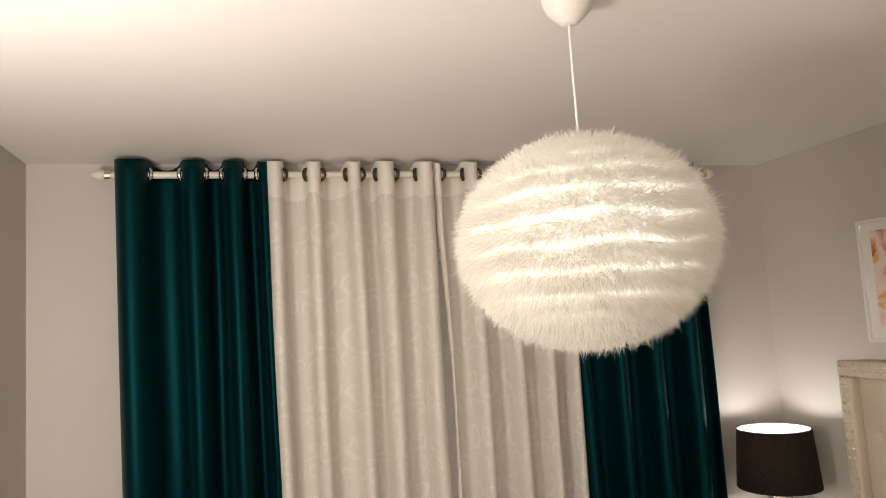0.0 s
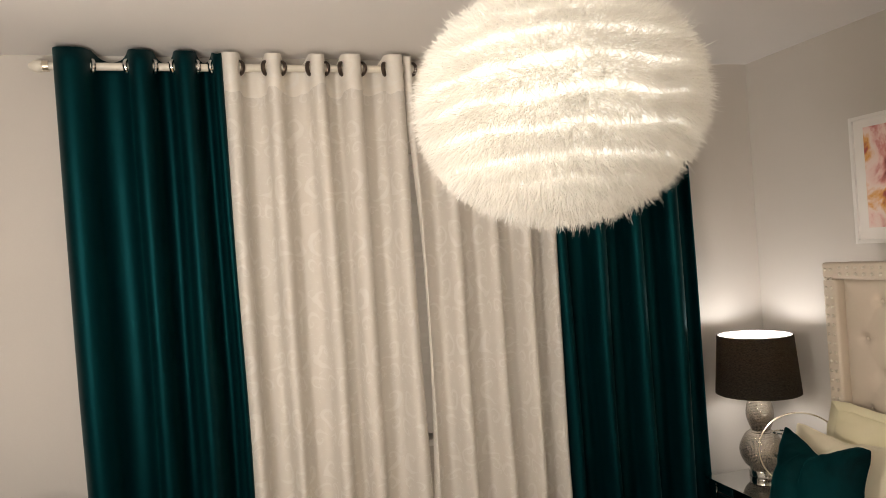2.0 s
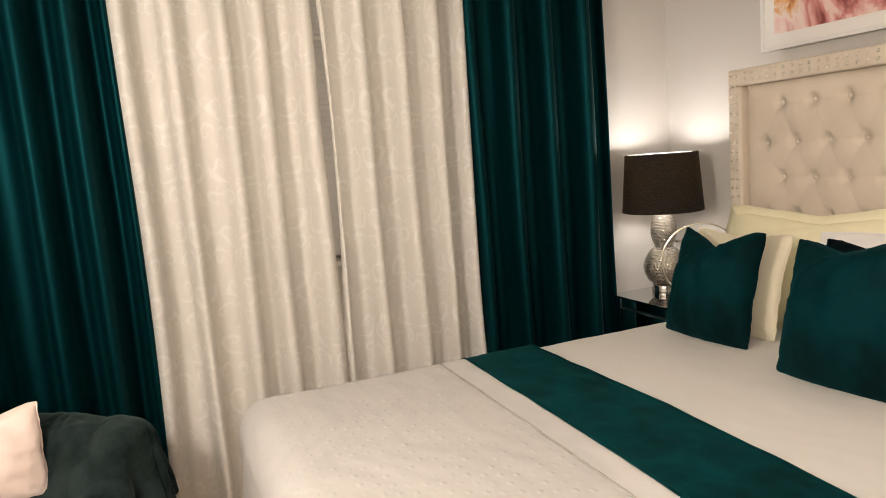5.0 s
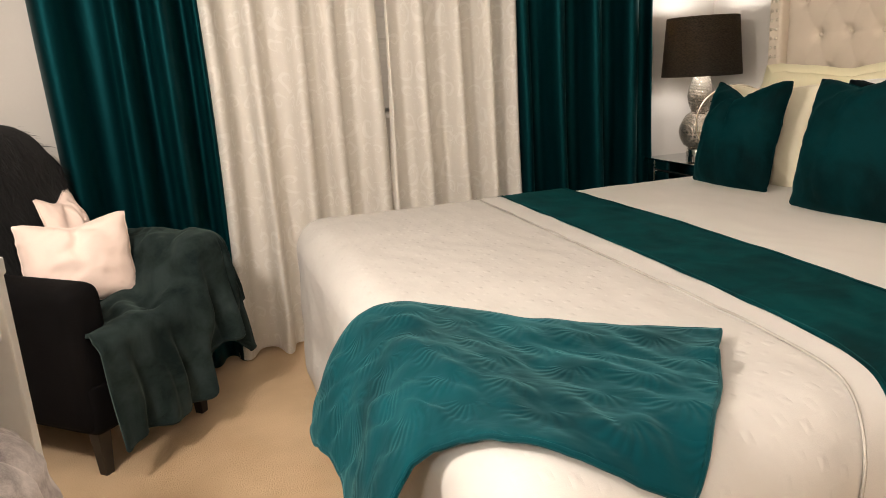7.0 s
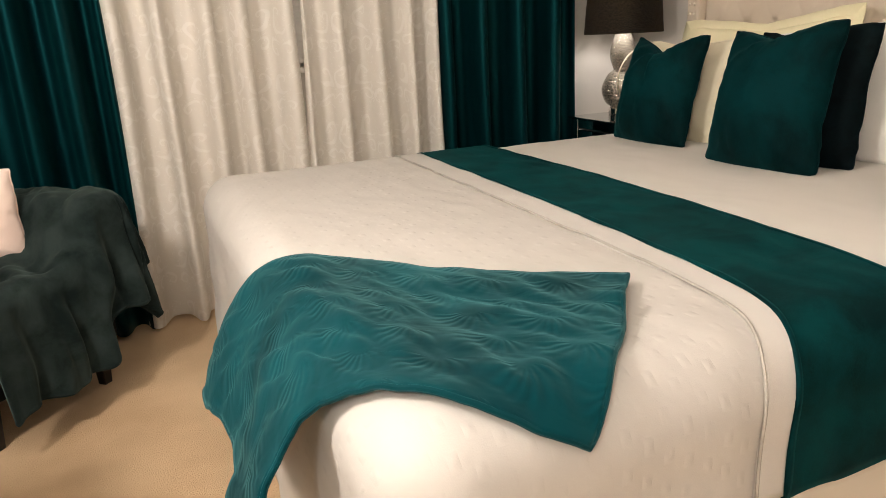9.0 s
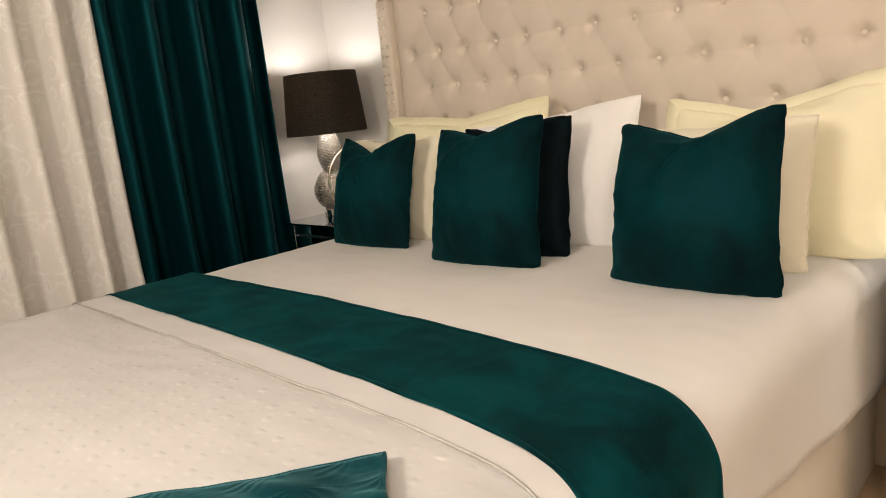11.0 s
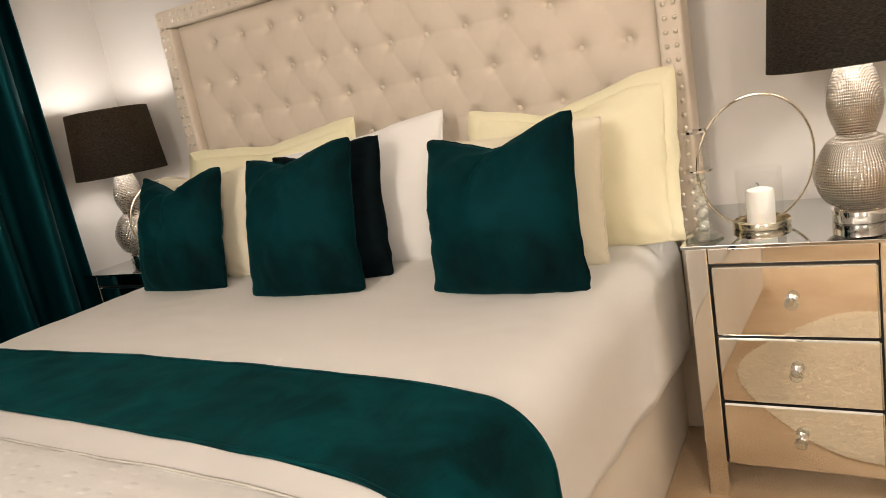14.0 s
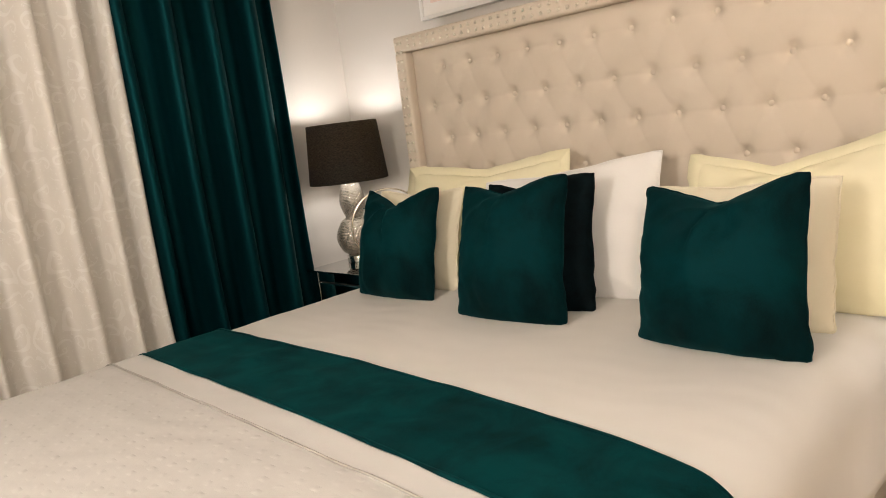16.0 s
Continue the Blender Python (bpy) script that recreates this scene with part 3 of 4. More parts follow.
def make_pendant():
    c = Vector((0.717, 1.382, 1.912))
    thing = tagged(empty("pendant_lamp", (0.72, 1.378, H)), "round ivory feather pendant lamp, lit, hanging on a white cord", "pendant lamp")

    def child(ob):
        ob.matrix_basis = Matrix.Translation(-Vector((0.72, 1.378, H))) @ ob.matrix_basis
        return ob

    child(part("ceiling_rose", turned([(0.0, 0.0), (0.056, 0.0), (0.055, -0.012), (0.046, -0.034), (0.020, -0.060), (0.010, -0.064), (0.0, -0.064)], (0.72, 1.378, H - 0.001), 32), WHITE, thing, "white plastic cone", True))
    child(part("cord", tube([(0.718, 1.378, H - 0.06), (0.719, 1.379, 2.24), (0.722, 1.382, 2.07)], 0.0026, 8), WHITE, thing, smooth=True))
    rx, rz = 0.235, 0.192
    prof = [(rx * math.cos(a) * (1 + 0.012 * math.cos(a * 22)), rz * math.sin(a)) for a in np.linspace(-math.pi / 2, math.pi / 2, 60)]
    prof[0], prof[-1] = (0.0, -rz), (0.0, rz)
    child(part("paper_core", turned(prof, c, 48), CORE, thing, "glowing paper core", True))
    verts, faces = [], []
    rows = 13
    for k in range(95000):
        u = random.uniform(-1, 1)
        lat = math.asin(u)
        band = lat / math.pi * rows
        lat = (round(band) + (band - round(band)) * 0.74) * math.pi / rows
        lat = max(-1.55, min(1.55, lat))
        lon = random.uniform(0, 2 * math.pi)
        lat += 0.045 * noise.noise(Vector((math.cos(lon) * 2.2, math.sin(lon) * 2.2, lat * 2)))
        lat = max(-1.55, min(1.55, lat))
        nrm = Vector((math.cos(lat) * math.cos(lon) / rx, math.cos(lat) * math.sin(lon) / rx, math.sin(lat) / rz)).normalized()
        root = c + Vector((rx * math.cos(lat) * math.cos(lon), rx * math.cos(lat) * math.sin(lon), rz * math.sin(lat)))
        clump = noise.noise(Vector((lon * 6, lat * 9, 2.0)))
        out = (nrm + Vector((random.gauss(0, 0.6), random.gauss(0, 0.6), random.gauss(0, 0.55) - 0.25)) + Vector((-nrm.y, nrm.x, 0)) * clump * 0.7).normalized()
        length = random.uniform(0.018, 0.040) * (1.0 + 0.2 * clump)
        if random.random() < 0.02:
            length *= 1.5
        blades_into(verts, faces, root, out, length, random.uniform(0.0005, 0.0013), Vector((random.gauss(0, 0.004), random.gauss(0, 0.004), -random.uniform(0.0, 0.010))))
    ob = child(mesh_object("plumage", verts, faces, FEATHER, thing, "fluffy ivory feathers", False))
    ob["kind"] = "stuff"


# ---- bed ----
BX, BY0, BY1, BR = 0.445, 0.755, 2.32, 0.085


def drape(u, v, lift, ripple=0.0, seed=0.0):
    """Lays the flat cloth point (u, v) over the rounded bed."""
    dx, dy = max(BX - u, 0.0), (v - BY0 if v < BY0 else max(v - BY1, 0.0))
    d, r = math.hypot(dx, dy), BR + lift
    top = BED + lift
    if d < 1e-6:
        p = Vector((u, v, top))
    else:
        ax, ay = -dx / d, dy / d
        arc = r * math.pi / 2
        if d < arc:
            h, drop = r * math.sin(d / r), r * (1 - math.cos(d / r))
        else:
            wave = ripple * wob(u * 6 + seed, v * 6, seed) * min(1.0, (d - arc) * 8)
            h, drop = r + 0.02 * (d - arc) + wave, r + (d - arc)
        p = Vector((u + dx + ax * h, (BY0 if dy < 0 else BY1 if dy > 0 else v) + ay * h, top - drop))
    return p


def make_bed():
    bed = tagged(empty("bed", (1.3, 1.5, 0)), "made double bed with cream bedding and tall upholstered headboard", "bed")

    def child(ob):
        ob.matrix_basis = Matrix.Translation((-1.3, -1.5, 0)) @ ob.matrix_basis
        return ob

    child(part("divan_base", box((0.40, 0.695, 0.0), (2.30, 2.345, 0.36), 0.02, 3), DIVAN, bed, "cream fabric divan base", True))
    child(part("mattress", box((0.385, 0.700, 0.362), (2.30, 2.375, BED - 0.012), 0.07, 5), SHEET, bed, "", True))
    # headboard
    hy0, hy1, hz, hx = 0.598, 2.388, 1.523, 2.262
    hb = child(part("headboard", box((2.31, hy0 + 0.004, 0.0), (2.40, hy1 - 0.004, hz - 0.004), 0.012, 3), LINEN, bed, "cream linen headboard with a studded border", True))
    edge = 0.062
    for lo, hi in (((hx, hy0, 0.3), (2.315, hy0 + edge, hz - edge)), ((hx, hy1 - edge, 0.3), (2.315, hy1, hz - edge)), ((hx, hy0, hz - edge), (2.315, hy1, hz))):
        ob = part("border", box(lo, hi, 0.012, 3), LINEN, hb, smooth=True)
    y_in0, y_in1, z_in0, z_in1 = hy0 + edge, hy1 - edge, 0.55, hz - edge
    tufts = [(0.942 - 0.13 * 2 + 0.13 * k, 1.246) for k in range(14)] + [(0.871 - 0.13 + 0.13 * k, z) for k in range(12) for z in (1.120, 1.384)] + [(0.942 - 0.13 + 0.13 * k, 0.990) for k in range(12)] + [(0.871 + 0.13 * k, 0.865) for k in range(11)]
    tufts = [(y, z) for y, z in tufts if y_in0 + 0.05 < y < y_in1 - 0.05]
    arr = np.array(tufts)

    def pad(s, t):
        y, z = y_in0 + (y_in1 - y_in0) * s, z_in0 + (z_in1 - z_in0) * t
        d2 = ((arr - (y, z)) ** 2).sum(1)
        order = np.argsort(d2)[:2]
        d = math.sqrt(d2[order[0]])
        crease = 0.0
        # soft pleats along the diamond lines between neighbouring buttons
        (ya, za), (yb, zb) = arr[order[0]], arr[order[1]]
        if 0.05 < math.hypot(ya - yb, za - zb) < 0.16:
            nx, nz = -(zb - za), yb - ya
            off = abs((y - ya) * nx + (z - za) * nz) / math.hypot(nx, nz)
            crease = 0.0012 * math.exp(-(off / 0.006) ** 2)
        edge_d = min(y - y_in0, y_in1 - y, z_in1 - z)
        rise = 0.020 * (1 - math.exp(-max(edge_d, 0) / 0.02))
        x = 2.302 - rise + 0.020 * math.exp(-(d / 0.020) ** 2) + 0.007 * math.exp(-(d / 0.05) ** 2) + crease + 0.0025 * wob(y * 9, z * 9, 1.0)
        return Vector((x, y, z)), (y, z)

    sheet("tufted_pad", pad, 340, 190, LINEN, hb, "button-tufted cream linen pad")
    knob = turned([(0.0, 0.003), (0.005, 0.0025), (0.0085, 0.0), (0.0075, -0.003)], steps=12)
    first = part("button", knob, LINEN, hb, smooth=True)
    for k, (y, z) in enumerate(tufts):
        o = first if k == 0 else new("button", first.data)
        o.parent, o.matrix_basis = hb, pose(2.305, y, z, 0, -90, 0)
    stud = turned([(0.0, 0.0048), (0.0035, 0.0042), (0.006, 0.002), (0.0065, 0.0)], steps=10)
    first, spots = None, []
    for row in (0.018, 0.042):
        z = 0.60
        while z < hz - 0.012:
            spots += [(hy0 + row, z), (hy1 - row, z)]
            z += 0.0345
        y = hy0 + 0.05
        while y < hy1 - 0.05:
            spots.append((y, hz - row))
            y += 0.0345
    for y, z in spots:
        if first is None:
            first = o = part("stud", stud, STUD, hb, smooth=True)
        else:
            o = new("stud", first.data)
        o.parent, o.matrix_basis = hb, pose(hx - 0.0003, y, z, 0, -90, 0)
    return bed


def edge_line(vs, xs):
    """A smooth line across the bed: x for each place v from the near side to the far one."""
    return lambda v: float(np.mean([np.interp(v + o, vs, xs) for o in (-0.06, -0.03, 0.0, 0.03, 0.06)]))


SEAM_LINE = edge_line((0.60, 0.68, 0.755, 0.84, 1.0, 1.35, 1.6, 2.3), (0.842, 0.868, 0.905, 0.932, 0.942, 0.955, 0.966, 0.985))
HEM_LINE = edge_line((0.60, 0.68, 0.755, 0.85, 0.91, 1.07, 1.27, 1.5, 1.85, 2.33), (0.892, 0.923, 0.958, 0.984, 0.995, 1.011, 1.026, 1.041, 1.056, 1.071))
HEAD_LINE = edge_line((0.60, 0.68, 0.755, 0.95, 1.24, 1.4, 1.65, 2.26), (1.194, 1.201, 1.220, 1.259, 1.288, 1.299, 1.315, 1.323))


def spread(name, label, category, start, end, over, lift, material, nu, nv, thick=0.006, ripple=0.008, seed=0.0, puff=0.0, parent=None, longer=0.0, crumple=0.002):
    """A cloth laid across the bed from side to side; start, end: its edges' x by place; over: how far it hangs past the sides."""
    v0, v1 = BY0 - over, BY1 + over

    def fn(s, t):
        v = v0 + (v1 - v0) * t
        u0, u1 = start(v), end(v)
        u = u0 + (u1 - u0) * s
        rise = puff * (0.6 + 0.4 * wob(u * 4, v * 4, seed)) * min(1.0, max(0.0, (u1 - u) * 12))
        wavy = 0.004 * wob(v * 5, seed) if s in (0.0, 1.0) else 0.0
        if v < BY0:
            v = BY0 - (BY0 - v) * (1 + longer * (u - 1.15)) + 0.006 * wob(u * 9, seed) * (t == 0.0)
        fold = crumple * (wob(u * 9, v * 9, seed + 5) + 0.6 * wob(u * 24 + 3 * wob(v * 3, seed), v * 8, seed + 7))
        return drape(u + wavy, v, lift + rise + fold, ripple, seed), (u, v)

    ob = sheet(name, fn, nu, nv, material, parent, label if parent else "", thick)
    return ob if parent else tagged(ob, label, category)


def make_bedding():
    spread("bed_sheet", "smooth cream cotton sheet hanging over the mattress sides", "bed sheet", lambda v: 0.98, lambda v: 2.285, 0.245, 0.003, SHEET, 90, 140, 0.004, 0.008, 2.0, longer=0.55)
    duvet = tagged(empty("duvet", (0, 0, 0)), "white woven quilt folded back at mid bed", "duvet")
    spread("quilt", "", "", lambda v: -0.10, lambda v: HEM_LINE(v) - 0.020, 0.285, 0.004, QUILT, 110, 150, 0.010, 0.020, 4.0, 0.012, duvet, crumple=0.003)
    spread("hem_band", "plain white folded hem", "", SEAM_LINE, HEM_LINE, 0.274, 0.0130, HEM_COTTON, 14, 150, 0.008, 0.004, 6.0, 0.0, duvet)
    # the seam gap's dark line, its shade put in as a darker strip
    spread("seam_strip", "thin darker strip along the seam gap", "", lambda v: SEAM_LINE(v) - 0.004, lambda v: SEAM_LINE(v) - 0.001, 0.274, 0.0185, SEAM_STRIP, 1, 150, 0.004, 0.004, 6.0, 0.0, duvet)
    runner = tagged(empty("bed_runner", (0, 0, 0)), "dark teal velvet runner laid across the bed", "bed runner")
    spread("cloth", "", "", lambda v: HEM_LINE(v) - 0.001, HEAD_LINE, 0.285, 0.015, TEAL_RUNNER, 40, 150, 0.008, 0.006, 8.0, 0.0, runner, crumple=0.003)
    spread("hem", "stitched velvet edge", "", lambda v: HEAD_LINE(v) - 0.007, lambda v: HEAD_LINE(v) + 0.001, 0.286, 0.018, TEAL_RUNNER, 1, 150, 0.006, 0.006, 8.0, 0.0, runner)
    spread("hem", "stitched velvet edge", "", lambda v: HEM_LINE(v) - 0.001, lambda v: HEM_LINE(v) + 0.007, 0.286, 0.018, TEAL_RUNNER, 1, 150, 0.006, 0.006, 8.0, 0.0, runner)


def make_foot_throw():
    t0, e1, e2 = Vector((0.848, 0.930)), Vector((-0.75, 0.66)), Vector((-0.66, -0.75))
    wide = 0.41

    def fn(s, t):
        along = s * (0.88 - 0.28 * t)
        q = t0 + e1 * along + e2 * (t * wide * (1 - 0.10 * s))
        q += e2 * 0.022 * math.sin(s * 6.0) + e1 * 0.008 * wob(t * 3, s)
        fold = 0.008 * wob(s * 7, t * 5, 2.0) + 0.008 * wob(s * 15 + t * 9, t * 8, 5.0) + 0.003 * wob(s * 30 + t * 12, t * 16, 7.0)
        fold *= 0.25 + 0.75 * min(1.0, 8 * t * (1 - t) + 0.1)
        p = drape(q.x, q.y, 0.031 + max(fold, -0.004), 0.012, 9.0)
        # the free end is pushed out and sideways to fit the camera's view
        hang = max(0.0, min(1.0, (BX - q.x) / 0.2)) * max(0.0, min(0.2, BED + 0.02 - p.z))
        p.x -= 0.50 * hang + 0.012 * math.sin(t * 9) * min(1, hang * 8)
        p.y -= 1.05 * hang
        return p, (along, t * wide)

    throw = tagged(empty("foot_throw", (0, 0, 0)), "teal velvet throw embossed with fans over the bed corner", "throw")
    sheet("cloth", fn, 110, 60, FAN, throw, "", 0.008)
    edge = [fn(s, 0.0)[0] for s in np.linspace(0, 1, 80)] + [fn(1.0, t)[0] for t in np.linspace(0, 1, 40)[1:]] + [fn(s, 1.0)[0] for s in np.linspace(1, 0, 80)[1:]] + [fn(0.0, t)[0] for t in np.linspace(1, 0, 40)[1:-1]]
    part("hem", tube(edge, 0.0045, 8, True), FAN, throw, "stitched velvet hem", True)


def cushion(name, label, category, material, b0, b1, t0, thick=0.13, chop=0.055, chop_at=0.5, seed=0.0, flange=0.0, group="", drop=(0.0, 0.0), edge_material=None, taper=0.0):
    """A stuffed cushion from its lower corners b0 and b1 and its upper corner t0 over b0."""
    b0, b1, t0 = Vector(b0), Vector(b1), Vector(t0)
    ew, eh = (b1 - b0), (t0 - b0)
    w, h = ew.length, eh.length
    ew.normalize()
    eh = (eh - ew * eh.dot(ew)).normalized()
    en = ew.cross(eh)
    m = Matrix((ew, eh, en)).transposed().to_4x4()
    m.translation = b0 + (b1 - b0) / 2
    thing = tagged(empty(name), label, category, group)
    thing.matrix_basis = m

    def outline(s, t):
        x = s * w / 2 * (1 - (0.012 if flange else 0.055) * (1 - t * t)) * (1 - taper * max(0.0, (t + 1) / 2)) + 0.009 * wob(t * 1.8, s * 2, seed)
        y = (t + 1) / 2 * h
        y -= 0.006 * (1 - s * s) * abs(t) ** 2
        v = max(0.0, 1 - abs(s - (2 * chop_at - 1)) / (0.95 if s < 2 * chop_at - 1 else 0.85))
        y -= chop * v ** 1.25 * max(0.0, (t + 1) / 2) ** 3
        y += (drop[0] * (1 - s) / 2 + drop[1] * (1 + s) / 2) * max(0.0, (t + 1) / 2) ** 2
        k = (s * s * t * t) ** 5
        x *= 1 - 0.018 * k
        y += 0.007 * k * (1 if t < 0 else -0.6) + 0.004 * wob(s * 7 + seed, t * 7, 5.0)
        x += 0.004 * wob(s * 7, t * 8 + seed, 9.0)
        return x, y

    def face(sign):
        def fn(a, b):
            s, t = math.sin((a * 2 - 1) * math.pi / 2), math.sin((b * 2 - 1) * math.pi / 2)
            x, y = outline(s, t)
            fill = max(0.0, (1 - s * s) * (1 - t * t)) ** 0.56
            vee = max(0.0, 1 - abs(s - (2 * chop_at - 1)) / 0.35)
            crease = 0.020 * vee * max(0.0, t + 0.15) ** 1.3 * min(1, chop * 20) * math.cos(s * 16 + seed)
            dx, dy = s - (2 * chop_at - 1), 1.0 - t
            r = math.hypot(dx, dy)
            crease += 0.030 * math.cos(math.atan2(dx, dy) * 7 + seed) * math.exp(-1.5 * r) * min(1, r * 4) * min(1, chop * 20)
            for side in (-1, 1):
                dx, dy = s - side, t + 1.0
                r = math.hypot(dx, dy)
                crease += 0.014 * math.cos(math.atan2(dx * -side, dy) * 8 + seed * side) * math.exp(-2.6 * r) * min(1, r * 4)
            z = sign * (1.0 if sign > 0 else 0.5) * (thick / 2 * fill - crease * fill + 0.006 * fill * wob(s * 2.2 + seed, t * 2.2, sign) + 0.010 * fill * wob(s * 4 + seed, t * 3, sign) + 0.003 * fill * wob(s * 11 + seed, t * 11, sign))
            return Vector((x, y + 0.006 * wob(s * 3, t * 3, seed) * fill, z)), (x, y)
        return fn

    n = 40
    verts, faces, uvs = [], [], []
    for sign in (1, -1):
        base, fn = len(verts), face(sign)
        for j in range(n + 1):
            for i in range(n + 1):
                p, uv = fn(i / n, j / n)
                verts.append(p)
                uvs.append(uv)
        for j in range(n):
            for i in range(n):
                q = (base + j * (n + 1) + i, base + j * (n + 1) + i + 1, base + (j + 1) * (n + 1) + i + 1, base + (j + 1) * (n + 1) + i)
                faces.append(q if sign > 0 else q[::-1])
    body = mesh_object("cover", verts, faces, material, thing, "", True, uvs)
    rim = [outline(math.sin(a * math.pi / 2), -1) for a in np.linspace(-1, 1, 24)] + [outline(1, math.sin(a * math.pi / 2)) for a in np.linspace(-1, 1, 24)[1:]] + [outline(math.sin(a * math.pi / 2), 1) for a in np.linspace(1, -1, 24)[1:]] + [outline(-1, math.sin(a * math.pi / 2)) for a in np.linspace(1, -1, 24)[1:-1]]
    if flange:
        mid = Vector((0, h / 2))
        verts, faces = [], []
        k = len(rim)
        for idx, (x, y) in enumerate(rim):
            d = Vector((x, y)) - mid
            d = Vector((d.x / (w / 2), d.y / (h / 2)))
            out = Vector((x, y)) + Vector((d.x, d.y)) * flange
            wave = 0.012 * wob(x * 9, y * 9, seed)
            inn = Vector((x, y)) - Vector((d.x, d.y)) * 0.012
            for dz in (0.002, -0.002):
                verts += [(inn.x, inn.y, dz), (out.x, max(out.y, 0.004), dz + wave)]
        for a in range(k):
            b = (a + 1) % k
            faces += [(4 * a, 4 * a + 1, 4 * b + 1, 4 * b), (4 * a + 2, 4 * b + 2, 4 * b + 3, 4 * a + 3), (4 * a + 1, 4 * a + 3, 4 * b + 3, 4 * b + 1)]
        mesh_object("flange", verts, faces, material, thing, "flat stitched flange", True)
    else:
        part("seam", tube([(x, y, 0) for x, y in rim], 0.0028, 6, True), edge_material or material, thing, smooth=True)
    return thing


def make_pillows():
    z = BED + 0.004
    g = "pillows against the headboard"
    p1 = cushion("pillow", "pale yellow cotton pillow with a flat flange", "pillow", YELLOW_COTTON, (2.13, 2.30, z), (2.13, 1.61, z), (2.20, 2.30, 0.995), 0.15, 0.03, 0.55, 1.0, 0.03, g, (0.0, 0.025))
    p4 = cushion("pillow", "pale yellow monogrammed pillow with a flat flange", "pillow", YELLOW_COTTON, (2.10, 1.155, z), (2.10, 0.645, z), (2.19, 1.155, 0.985), 0.15, 0.05, 0.42, 2.0, 0.03, g, (0.0, 0.025))
    cushion("pillow", "plain white cotton pillow leaning between yellow ones", "pillow", WHITE_COTTON, (2.02, 1.86, z), (2.06, 1.24, z), (2.12, 1.86, 0.975), 0.16, 0.015, 0.4, 3.0, 0.0, g, (-0.01, 0.055))
    cushion("pillow", "beige cotton pillow behind a teal cushion", "pillow", BEIGE_COTTON, (1.97, 2.34, z), (1.97, 1.92, z), (2.06, 2.34, 0.955), 0.13, 0.02, 0.5, 4.0, 0.0, g)
    cushion("pillow", "beige cotton pillow behind the large teal cushion", "pillow", BEIGE_COTTON, (1.93, 1.20, z), (1.93, 0.755, z), (2.02, 1.20, 0.945), 0.13, 0.01, 0.4, 5.0, 0.0, g, (0.0, 0.012))
    for pillow, x0, yy in ((p1, -0.02, 0.335), (p4, 0.03, 0.325)):
        for k, (dx, hgt) in enumerate(((-0.035, 0.022), (-0.012, 0.014), (0.006, 0.020), (0.032, 0.012))):
            bar = part("stitched_mark", box((x0 + dx - 0.006, yy, 0.0), (x0 + dx - 0.003, yy + hgt, 0.0025)), BLACK, pillow, "dark stitched mark")
            bar.location.z = 0.045
            bar.rotation_euler.x = radians(-14)
    c = "cushions on the bed"
    cushion("cushion", "small dark teal velvet cushion with a dented top", "cushion", TEAL, (1.833, 2.270, z), (1.842, 1.902, z), (1.935, 2.270, 0.975), 0.21, 0.062, 0.47, 6.0, 0.0, c, taper=0.09)
    cushion("cushion", "dark teal velvet cushion with a dented, wrinkled top", "cushion", TEAL, (1.752, 1.715, z), (1.775, 1.352, z), (1.84, 1.725, 0.995), 0.22, 0.035, 0.42, 7.0, 0.0, c, (-0.005, 0.012), taper=0.07)
    cushion("cushion", "blackish teal textured cushion behind a velvet one", "cushion", DARK_TEAL, (1.86, 1.68, z), (1.91, 1.345, z), (1.93, 1.68, 0.985), 0.16, 0.03, 0.35, 8.0, 0.0, c, (0.0, 0.01))
    cushion("cushion", "large dark teal velvet cushion with a dented top", "cushion", TEAL, (1.752, 1.137, z), (1.738, 0.748, z), (1.823, 1.137, 0.978), 0.235, 0.048, 0.50, 9.0, 0.0, c, (-0.008, 0.016), taper=0.07)


